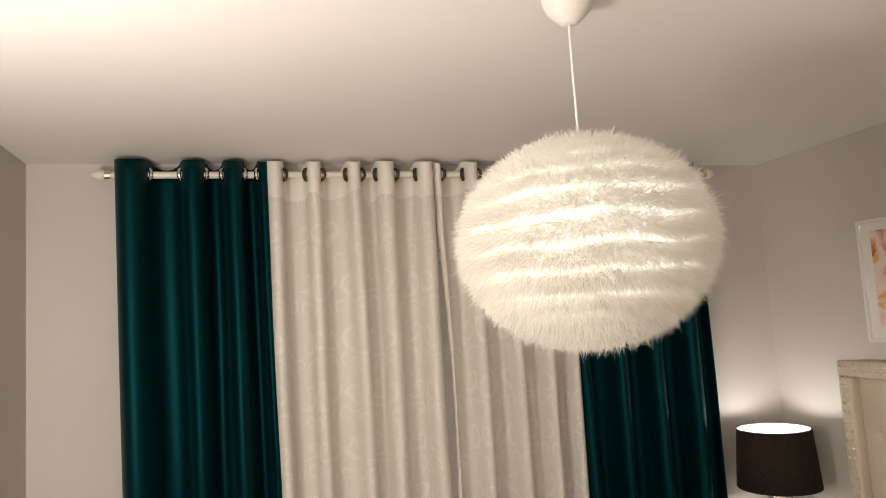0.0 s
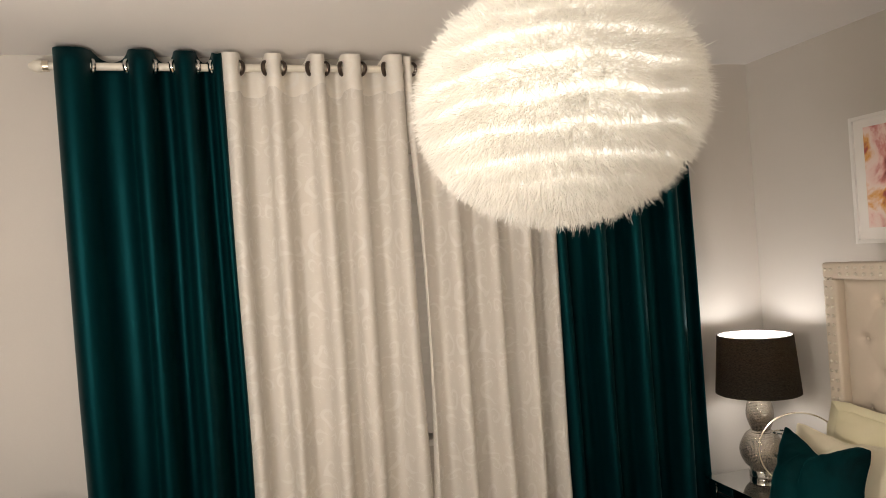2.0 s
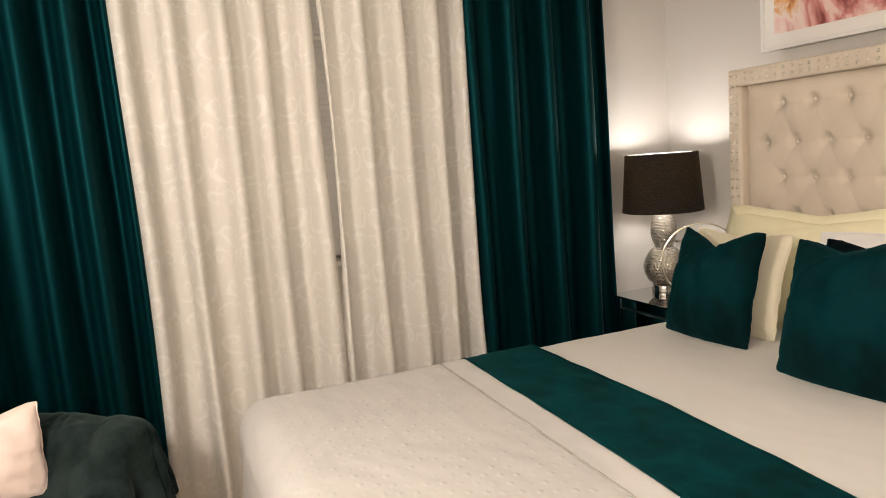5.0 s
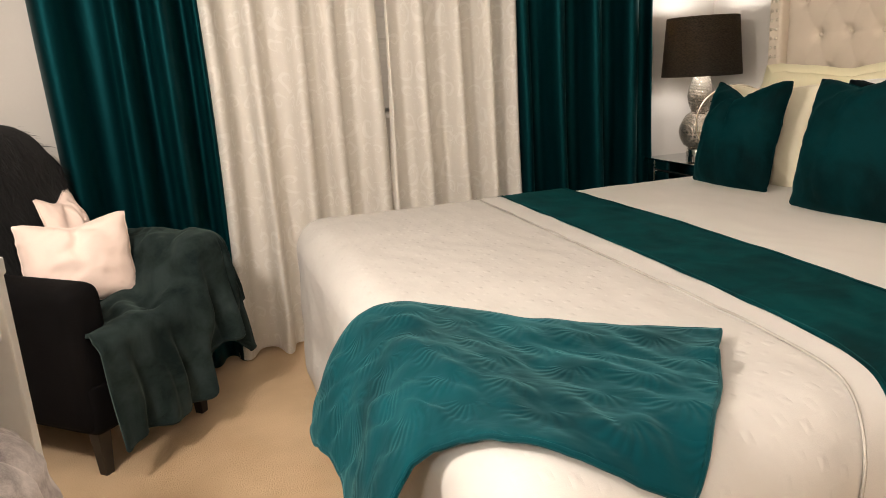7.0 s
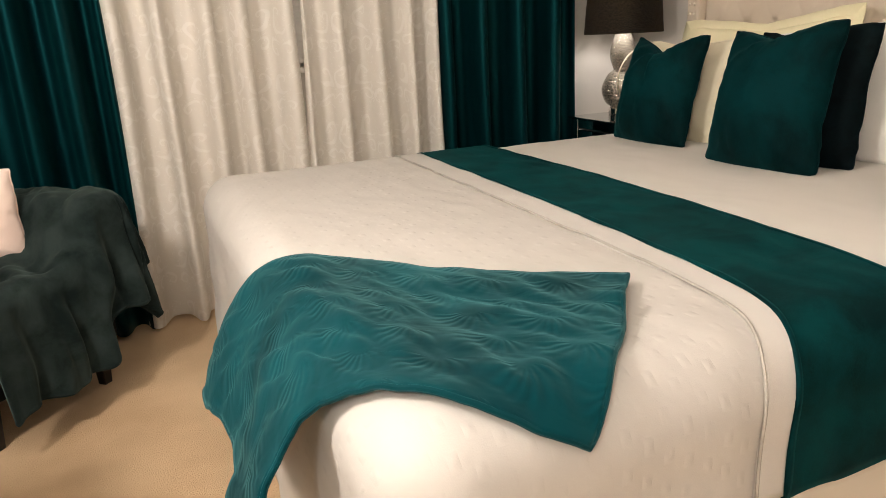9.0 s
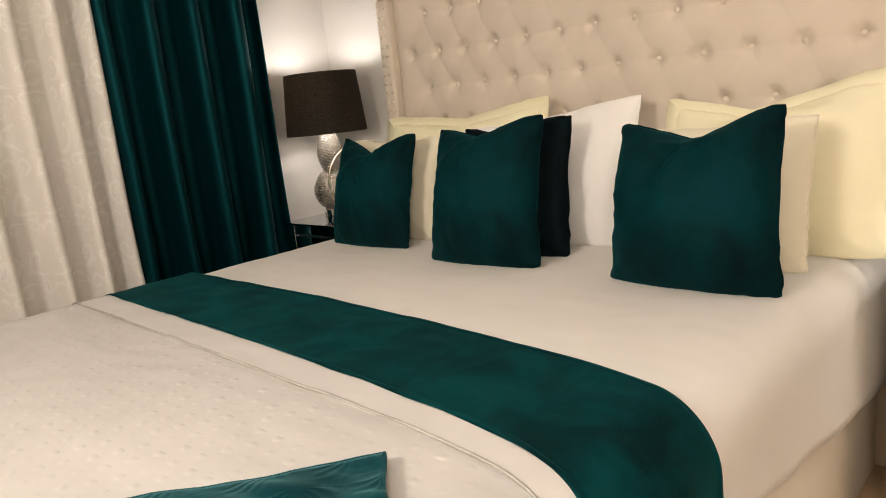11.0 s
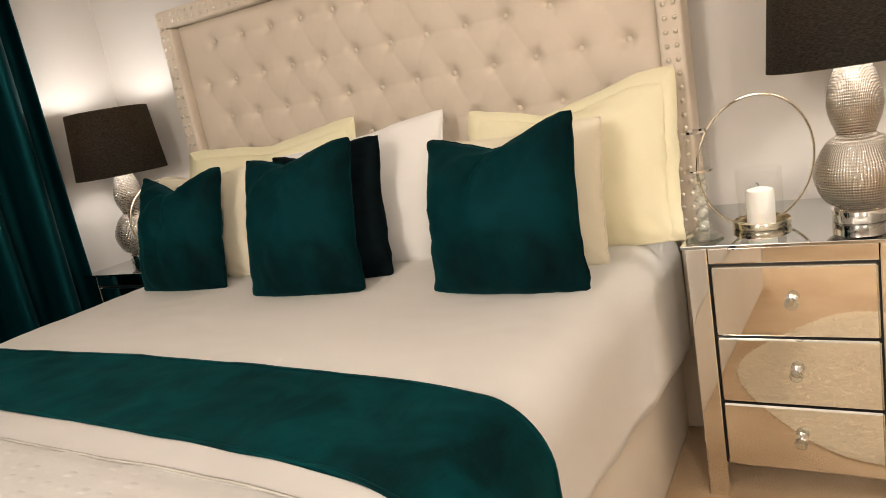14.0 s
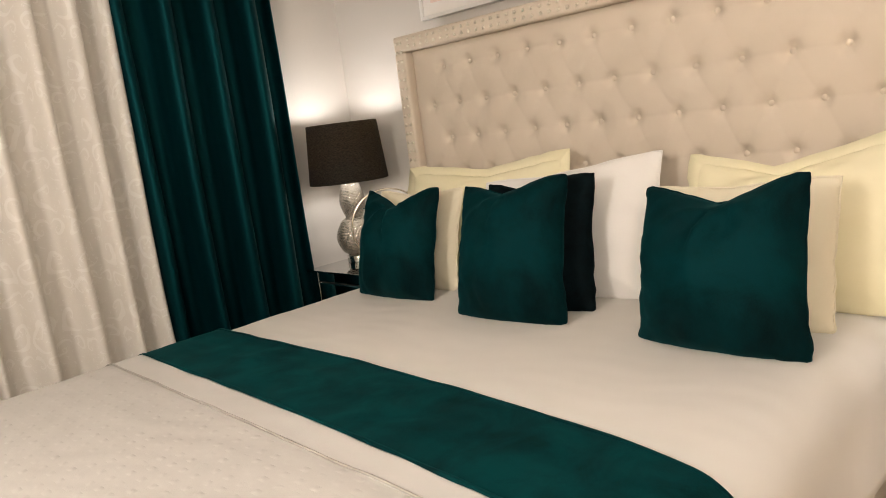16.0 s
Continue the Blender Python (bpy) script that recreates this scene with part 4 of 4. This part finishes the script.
# ---- bedside furniture ----
def make_nightstand(front, y0, y1, label, turn=0.0):
    """A mirrored chest: y0 to y1 wide, three drawers, four post legs."""
    back, top, post = front + 0.41, 0.64, 0.046
    thing = tagged(empty("nightstand", (front, (y0 + y1) / 2, 0), turn), label, "nightstand", "pair of bedside chests")
    ym = (y0 + y1) / 2

    def put(name, bm, material, parent=thing, lab="", smooth=False):
        bmesh.ops.translate(bm, verts=bm.verts, vec=(-front, -ym, 0))
        return part(name, bm, material, parent, lab, smooth)

    put("top", box((front - 0.012, y0 - 0.008, top - 0.008), (back + 0.004, y1 + 0.008, top), 0.0015), MIRROR_TOP, lab="mirrored glass top")
    for x in (front, back - post):
        for y in (y0, y1 - post):
            put("leg", box((x, y, 0.0), (x + post, y + post, top - 0.009), 0.0025), MIRROR)
    put("side_panel", box((front + post, y0 + 0.006, 0.085), (back - post, y0 + 0.016, top - 0.009)), MIRROR)
    put("side_panel", box((front + post, y1 - 0.016, 0.085), (back - post, y1 - 0.006, top - 0.009)), MIRROR)
    put("back_panel", box((back - 0.016, y0 + post, 0.085), (back - 0.006, y1 - post, top - 0.009)), SEAM)
    put("carcass", box((front + 0.014, y0 + post, 0.085), (back - 0.017, y1 - post, top - 0.0095)), SEAM, lab="black carcass edge")
    put("rail", box((front + 0.003, y0 + post + 0.001, 0.592), (front + 0.0145, y1 - post - 0.001, top - 0.0095), 0.003), MIRROR)
    for low, high in ((0.419, 0.586), (0.254, 0.414), (0.090, 0.249)):
        d = put("drawer", box((front + 0.001, y0 + post + 0.004, low), (front + 0.015, y1 - post - 0.004, high), 0.004, 1), MIRROR)
        zc = (low + high) / 2 + 0.004
        stem = turned([(0.0, 0.0), (0.0135, 0.0), (0.0135, 0.004), (0.006, 0.007), (0.006, 0.016), (0.0, 0.016)], steps=20)
        bmesh.ops.transform(stem, matrix=pose(front + 0.0012, ym, zc, 0, -90, 0), verts=stem.verts)
        put("knob_plate", stem, CHROME, d, "chrome knob plate", True)
        gem = turned([(0.0, 0.014), (0.009, 0.015), (0.0145, 0.022), (0.0145, 0.027), (0.009, 0.036), (0.0, 0.038)], steps=8)
        bmesh.ops.transform(gem, matrix=pose(front + 0.001, ym, zc, 0, -90, 0), verts=gem.verts)
        put("crystal_knob", gem, CRYSTAL, d, "faceted crystal knob")
    return thing


def smooth_profile(keys, steps=60):
    """A smooth (radius, height) profile through key pairs."""
    keys = np.array(keys)
    t = np.linspace(0, len(keys) - 1, steps)
    out = []
    for q in t:
        i = min(int(q), len(keys) - 2)
        f = q - i
        p0, p1, p2, p3 = keys[max(i - 1, 0)], keys[i], keys[i + 1], keys[min(i + 2, len(keys) - 1)]
        out.append(tuple(0.5 * ((2 * p1) + (p2 - p0) * f + (2 * p0 - 5 * p1 + 4 * p2 - p3) * f * f + (3 * p1 - p0 - 3 * p2 + p3) * f ** 3)))
    return out


def make_table_lamp(x, y, label):
    thing = tagged(empty("table_lamp", (x, y, 0.6405)), label, "table lamp", "pair of bedside lamps")
    part("foot", turned([(0.0, 0.0), (0.054, 0.0), (0.056, 0.003), (0.056, 0.027), (0.050, 0.031), (0.0, 0.031)], steps=40), CHROME, thing, "polished chrome foot", True)
    part("gourd_body", turned(smooth_profile([(0.044, 0.030), (0.070, 0.050), (0.087, 0.090), (0.086, 0.125), (0.062, 0.172), (0.040, 0.190), (0.040, 0.198), (0.051, 0.230), (0.055, 0.262), (0.047, 0.305), (0.031, 0.345), (0.024, 0.362)], 90), steps=56), HAMMERED, thing, "hammered silver double gourd", True)
    part("neck", turned([(0.026, 0.360), (0.031, 0.372), (0.031, 0.376), (0.012, 0.378), (0.012, 0.42), (0.0, 0.42)], steps=24), CHROME, thing, "", True)
    z0, z1, r0, r1 = 0.345, 0.588, 0.168, 0.149
    part("shade", turned([(r0, z0), (r1, z1), (r1 - 0.002, z1 + 0.001), (r1 - 0.0025, z1), (r0 - 0.0025, z0), (r0 - 0.002, z0 - 0.001), (r0, z0)], steps=64), SHADE, thing, "black fabric shade", True)
    part("shade_liner", turned([(r0 - 0.0045, z0 + 0.001), (r1 - 0.0045, z1 - 0.001), (r1 - 0.0055, z1 - 0.001), (r0 - 0.0055, z0 + 0.001), (r0 - 0.0045, z0 + 0.001)], steps=64), LINER, thing, "white inner liner", True)
    for a in (0, 120, 240):
        c, s = math.cos(radians(a)), math.sin(radians(a))
        part("spoke", tube([(0.012 * c, 0.012 * s, 0.416), ((r1 + 0.004) * c, (r1 + 0.004) * s, 0.42)], 0.0018, 6), CHROME, thing)
    return thing


def make_ring_holder(x, y, turn, label):
    """A wire-hoop candle holder: dish, hoop, glass and pillar candle."""
    thing = tagged(empty("candle_holder", (x, y, 0.6405), turn), label, "candle holder", "pair of hoop candle holders")
    dish = turned([(0.0, 0.0), (0.060, 0.0), (0.063, 0.004), (0.063, 0.016), (0.0605, 0.016), (0.0605, 0.005), (0.0, 0.005)], steps=48)
    part("dish", dish, GOLD, thing, "shallow champagne metal dish", True)
    r = 0.152
    part("hoop", tube([(0, r * math.sin(a), r + 0.003 - r * math.cos(a) * 0.985) for a in np.linspace(0.0, 2 * math.pi, 80, endpoint=False)], 0.0032, 8, True), GOLD, thing, "thin champagne metal hoop", True)
    part("glass", turned([(0.050, 0.006), (0.0505, 0.135), (0.0485, 0.135), (0.048, 0.006)], steps=40), GLASS, thing, "clear glass cylinder", True).visible_shadow = False
    candle = part("candle", turned([(0.0, 0.0055), (0.0305, 0.0055), (0.0310, 0.008), (0.0310, 0.080), (0.028, 0.086), (0.010, 0.092), (0.0, 0.093)], steps=32), WAX, thing, "white pillar candle", True)
    part("wick", tube([(0, 0, 0.091), (0.001, 0.002, 0.101), (0.003, 0.006, 0.102)], 0.001, 5), BLACK, candle)
    return thing


def make_candlestick(x, y):
    thing = tagged(empty("candlestick", (x, y, 0.6405)), "crystal candlestick with a glass cup and chrome rims", "candlestick", "pair of crystal candlesticks")
    part("base", turned([(0.0, 0.0), (0.040, 0.0), (0.042, 0.004), (0.030, 0.012), (0.012, 0.016), (0.0, 0.016)], steps=8), CRYSTAL, thing, "faceted crystal foot")
    z = 0.014
    for r in (0.0185, 0.0175, 0.0175, 0.0170, 0.0160):
        part("crystal_bead", turned([(0.0, z), (r * 0.55, z + r * 0.16), (r * 0.92, z + r * 0.6), (r, z + r * 0.85), (r * 0.92, z + r * 1.1), (r * 0.55, z + r * 1.54), (0.0, z + r * 1.7)], steps=9), CRYSTAL, thing)
        z += r * 1.66
    part("lower_rim", turned([(0.0, z), (0.031, z), (0.0315, z + 0.002), (0.0315, z + 0.005), (0.0, z + 0.005)], steps=32), CHROME, thing, "chrome rim", True)
    part("cup", turned([(0.027, z + 0.005), (0.027, z + 0.090), (0.0255, z + 0.090), (0.0255, z + 0.005)], steps=32), GLASS, thing, "clear glass cup", True).visible_shadow = False
    part("upper_rim", turned([(0.0268, z + 0.088), (0.0285, z + 0.088), (0.0285, z + 0.093), (0.0250, z + 0.093), (0.0250, z + 0.088), (0.0268, z + 0.088)], steps=32), CHROME, thing, "chrome rim", True)


def make_bedside():
    make_nightstand(1.98, 0.172, 0.597, "mirrored three-drawer bedside chest with crystal knobs", -2.0)
    make_nightstand(1.995, 2.402, 2.79, "mirrored bedside chest between curtain and bed")
    make_table_lamp(2.14, 0.245, "lit lamp with black shade, hammered silver gourd")
    make_table_lamp(2.20, 2.70, "lit lamp with black shade in the room corner")
    make_ring_holder(2.135, 0.445, 40, "champagne hoop candle holder with a white pillar candle")
    make_ring_holder(2.195, 2.475, 55, "champagne hoop candle holder beside the corner lamp")
    make_candlestick(2.045, 0.560)
    make_candlestick(2.09, 2.46)


def make_picture():
    y0, y1, z0, z1, x = 1.77, 2.366, 1.585, 2.063, 2.412
    thing = tagged(empty("wall_picture", (X1, (y0 + y1) / 2, z0)), "abstract red and pink print in a white frame", "picture")
    off = Vector((-X1, -(y0 + y1) / 2, -z0))

    def put(name, bm, material, lab=""):
        bmesh.ops.translate(bm, verts=bm.verts, vec=off)
        return part(name, bm, material, thing, lab)

    bm = bmesh.new()
    f = 0.014
    for lo, hi in (((x, y0, z0), (X1 - 0.001, y0 + f, z1)), ((x, y1 - f, z0), (X1 - 0.001, y1, z1)), ((x, y0 + f, z0), (X1 - 0.001, y1 - f, z0 + f)), ((x, y0 + f, z1 - f), (X1 - 0.001, y1 - f, z1))):
        box_into(bm, lo, hi, 0.002)
    put("frame", bm, WHITE, "slim white frame")
    put("mount", box((x + 0.010, y0 + f, z0 + f), (x + 0.016, y1 - f, z1 - f)), WHITE_COTTON, "white card mount")
    put("print", box((x + 0.007, y0 + 0.058, z0 + 0.058), (x + 0.0095, y1 - 0.058, z1 - 0.045)), ART, "abstract print in reds, pinks and ochre")


# ---- chair corner ----
CH = pose(-0.275, 2.46, 0, 0, 0, -42)


def soft_box(lo, hi, bevel, name, material, parent, label="", seg=5):
    return part(name, box(lo, hi, bevel, seg), material, parent, label, True)


def make_armchair():
    thing = tagged(empty("armchair"), "charcoal tub armchair on dark wooden legs", "armchair")
    thing.matrix_basis = CH
    soft_box((-0.22, -0.30, 0.14), (0.265, 0.19, 0.30), 0.03, "seat_frame", CHARCOAL, thing)
    soft_box((-0.18, -0.195, 0.295), (0.275, 0.080, 0.42), 0.045, "seat_cushion", CHARCOAL, thing)
    for low, high, top in ((-0.315, -0.19, 0.575), (0.080, 0.195, 0.560)):
        part("arm", box((-0.24, low, 0.14), (0.262, high, top), 0.055, 6), CHARCOAL, thing, smooth=True)
    back = box((-0.30, -0.29, 0.14), (-0.17, 0.12, 0.90), 0.06, 6)
    for v in back.verts:
        v.co.x -= 0.08 * max(0.0, v.co.z - 0.4)
        v.co.y *= 1 - 0.25 * max(0.0, v.co.z - 0.6)
    part("backrest", back, CHARCOAL, thing, smooth=True)
    for x in (-0.19, 0.215):
        for y in (-0.255, 0.14):
            leg = box((x - 0.022, y - 0.022, 0.0), (x + 0.022, y + 0.022, 0.145), 0.004)
            for v in leg.verts:
                k = 1 - 0.35 * (1 - v.co.z / 0.145)
                v.co.x, v.co.y = x + (v.co.x - x) * k, y + (v.co.y - y) * k
            part("leg", leg, DARK_WOOD, thing, "dark wooden leg")


def make_plush_throw():
    def fn(s, t):
        a, b = -0.16 + (0.775 + 0.035 * t) * s, -0.20 - 0.10 * min(1.0, max(0.0, (s - 0.35) * 4)) + 0.74 * t
        front, side = 0.270, 0.195
        arm = 1 / (1 + math.exp(-(b - 0.070) / 0.018))
        base = 0.432 + 0.168 * arm
        dx, dy = max(a - front, 0), max(b - side, 0)
        d, r = math.hypot(dx, dy), 0.055
        wr = 0.022 * (1 - 0.7 * arm) * wob(a * 7, b * 7, 1.0) + 0.016 * wob(a * 15 + b * 4, b * 12, 4.0) + 0.006 * wob(a * 30, b * 26, 8.0) + 0.010 * math.sin(a * 26 + b * 34 + 3 * wob(a * 4, b * 4, 2.0))
        if d < 1e-6:
            p = Vector((a, b, base + 0.012 + wr))
        else:
            ax, ay = dx / d, dy / d
            arc = r * math.pi / 2
            along = b * dx / d - a * dy / d
            pleat = (0.020 * math.sin(along * 40 + 2.5 * wob(a * 3, b * 3, 6)) + 0.012 * math.sin(along * 78 + 3 * wob(a * 4, b * 4, 9))) * min(1, max(0.0, d - 0.03) * 5)
            if d < arc:
                h, drop = r * math.sin(d / r), r * (1 - math.cos(d / r))
            else:
                h, drop = r + 0.08 * (d - arc), r + 0.99 * (d - arc)
            h += pleat + 0.010
            p = Vector((min(a, front) + ax * h, min(b, side) + ay * h, max(0.022 + 0.01 * wob(a * 9, b * 9), base + 0.012 + wr * 0.5 - drop)))
        return CH @ p, (a, b)

    throw = tagged(empty("plush_throw", (0, 0, 0)), "grey-green plush throw draped over the armchair", "throw")
    sheet("cloth", fn, 120, 130, PLUSH, throw, "", 0.012)
    part("hem", tube([fn(1.0, t)[0] for t in np.linspace(0, 1, 130)], 0.008, 8), PLUSH, throw, "rolled plush hem", True)


def make_fur_throw():
    """A black long-haired throw over the chair's back."""
    base_v, base_f = [], []
    n = 40

    def place(s, t):
        b = -0.30 + 0.42 * s
        wide = 1 - 0.25 * max(0.0, 0.93 - 0.6)
        q = t * 1.1
        if q < 0.45:
            x, z = -0.155, 0.50 + q
        elif q < 0.65:
            a = (q - 0.45) / 0.2 * math.pi
            x, z = -0.235 + 0.08 * math.cos(a), 0.95 + 0.045 * math.sin(a) - 0.05 * (2 * s - 1) ** 4
        else:
            x, z = -0.315, 0.95 - (q - 0.65)
        x -= 0.08 * max(0.0, z - 0.4)
        return CH @ Vector((x, b * wide, z - 0.10 * abs(2 * s - 1) ** 3))

    thing = tagged(empty("fur_throw"), "black long-haired fur throw over the armchair back", "throw")
    sheet("backing", lambda s, t: (place(s, t), (s, t)), n, n, BLACK_FUR, thing, "", 0.006)
    verts, faces = [], []
    mid = CH @ Vector((-0.26, 0, 0.6))
    for k in range(9000):
        s, t = random.random(), random.random()
        p = place(s, t)
        e = 0.01
        nrm = (place(min(1, s + e), t) - p).cross(place(s, min(1, t + e)) - p)
        if nrm.length < 1e-9:
            continue
        nrm.normalize()
        if nrm.dot(p - mid) < 0:
            nrm = -nrm
        out = (nrm * 0.30 + Vector((random.gauss(0, 0.22), random.gauss(0, 0.22), random.gauss(-0.75, 0.25)))).normalized()
        blades_into(verts, faces, p, out, random.uniform(0.025, 0.055), random.uniform(0.0006, 0.0014), Vector((0, 0, -random.uniform(0, 0.02))))
    ob = mesh_object("hair", verts, faces, BLACK_FUR, thing, "", False)
    ob["kind"] = "stuff"


def make_chair_cushions():
    g = "pink cushions on the armchair"

    def at(x, y, z):
        return CH @ Vector((x, y, z))

    cushion("cushion", "pale pink cushion leaning on the chair back", "cushion", PINK, at(-0.02, -0.05, 0.45), at(-0.13, 0.16, 0.45), at(-0.10, -0.08, 0.77), 0.12, 0.035, 0.5, 11.0, 0.0, g)
    cushion("cushion", "pale pink cushion against the chair arm", "cushion", PINK, at(-0.06, -0.20, 0.455), at(0.12, 0.06, 0.455), at(-0.14, -0.20, 0.70), 0.14, 0.03, 0.5, 12.0, 0.0, g)


def make_dressing_table():
    thing = tagged(empty("dressing_table", (-0.49, 1.1, 0)), "white painted dressing table against the wall", "table")

    def put(name, lo, hi, lab="", bev=0.004):
        bm = box(lo, hi, bev)
        bmesh.ops.translate(bm, verts=bm.verts, vec=(0.49, -1.1, 0))
        return part(name, bm, WHITE, thing, lab)

    put("tabletop", (X0 + 0.002, 0.62, 0.765), (-0.268, 1.50, 0.797))
    put("side_panel", (X0 + 0.002, 1.452, 0.0), (-0.272, 1.497, 0.764))
    put("side_panel", (X0 + 0.002, 0.623, 0.0), (-0.272, 0.668, 0.764))
    put("drawer_front", (-0.300, 0.669, 0.655), (-0.284, 1.451, 0.755), "white drawer front")
    put("back_panel", (X0 + 0.002, 0.669, 0.40), (X0 + 0.018, 1.451, 0.764))


def make_stool():
    thing = tagged(empty("stool", (-0.425, 1.20, 0)), "round grey crushed-velvet stool with deep tufting", "stool")

    def shape(s, t):
        a = 2 * math.pi * s
        keys = [(0.0, 0.545), (0.09, 0.555), (0.17, 0.545), (0.215, 0.50), (0.228, 0.43), (0.222, 0.30), (0.215, 0.16), (0.205, 0.05)]
        q = t * (len(keys) - 1)
        i = min(int(q), len(keys) - 2)
        f = q - i
        r = keys[i][0] + (keys[i + 1][0] - keys[i][0]) * f
        z = keys[i][1] + (keys[i + 1][1] - keys[i][1]) * f
        lobes = 12
        rowp = math.floor(t * 7) * math.pi
        tuft = 0.5 + 0.5 * math.cos(lobes * a + rowp)
        r += 0.018 * (abs(math.sin(lobes / 2 * a)) ** 0.6 - 0.5) * (1 if t > 0.25 else t * 4) + 0.006 * tuft * math.sin(t * 7 * math.pi)
        return Vector((r * math.cos(a), r * math.sin(a), z + 0.010 * abs(math.sin(3 * a)) * (t < 0.4))), (s, t)

    sheet("seat", shape, 120, 50, GREY_VELVET, thing, "tufted velvet seat")
    part("plinth", turned([(0.0, 0.0), (0.19, 0.0), (0.19, 0.055), (0.0, 0.055)], steps=40), DARK_WOOD, thing, "dark plinth", True)


RUG = two_way("cream_sheepskin", (0.93, 0.85, 0.69), (0.93, 0.85, 0.69), 0.5)


def make_rug():
    """A cream sheepskin on the carpet beside the bed."""
    thing = tagged(empty("sheepskin_rug", (1.22, 0.17, 0)), "cream long-haired sheepskin rug on the carpet", "rug")

    def rim(a):
        return (0.52 + 0.03 * math.sin(3 * a) + 0.02 * math.sin(5 * a + 1)), (0.47 + 0.02 * math.cos(4 * a))

    def hide(s, t):
        a = 2 * math.pi * s
        rx, ry = rim(a)
        return Vector((rx * t * math.cos(a), ry * t * math.sin(a), 0.004 + 0.010 * (1 - t ** 4))), (s, t)

    sheet("hide", hide, 60, 10, RUG, thing)
    verts, faces = [], []
    for k in range(26000):
        p = hide(random.random(), math.sqrt(random.random()))[0]
        out = Vector((random.gauss(0, 2.5), random.gauss(0, 2.5), 1)).normalized()
        blades_into(verts, faces, p, out, random.uniform(0.010, 0.022), random.uniform(0.0006, 0.0012), Vector((random.gauss(0, 0.01), random.gauss(0, 0.01), -0.006)))
    ob = mesh_object("wool", verts, faces, RUG, thing, "", False)
    ob["kind"] = "stuff"


# Made-up wall fixtures, out of view, to go with the added room lights.
def make_added_fixtures():
    first = tagged(empty("added_fixture"), "small chrome fixture added beside an unseen room light", "wall lamp", "wall lamps")
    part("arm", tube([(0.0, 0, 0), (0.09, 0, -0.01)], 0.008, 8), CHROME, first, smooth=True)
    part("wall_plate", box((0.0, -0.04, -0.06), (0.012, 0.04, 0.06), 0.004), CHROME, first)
    first.matrix_basis = pose(X0, ADDED_LIGHTS[0][1], 1.80)
    copy_thing(first, pose(X0, ADDED_LIGHTS[1][1], 1.84))


# ---- build ----
make_room()
make_window()
make_curtains()
make_bed()
make_bedding()
make_pillows()
make_pendant()
make_bedside()
make_picture()
make_armchair()
make_plush_throw()
make_fur_throw()
make_chair_cushions()
make_dressing_table()
make_stool()
make_rug()
make_foot_throw()
make_added_fixtures()
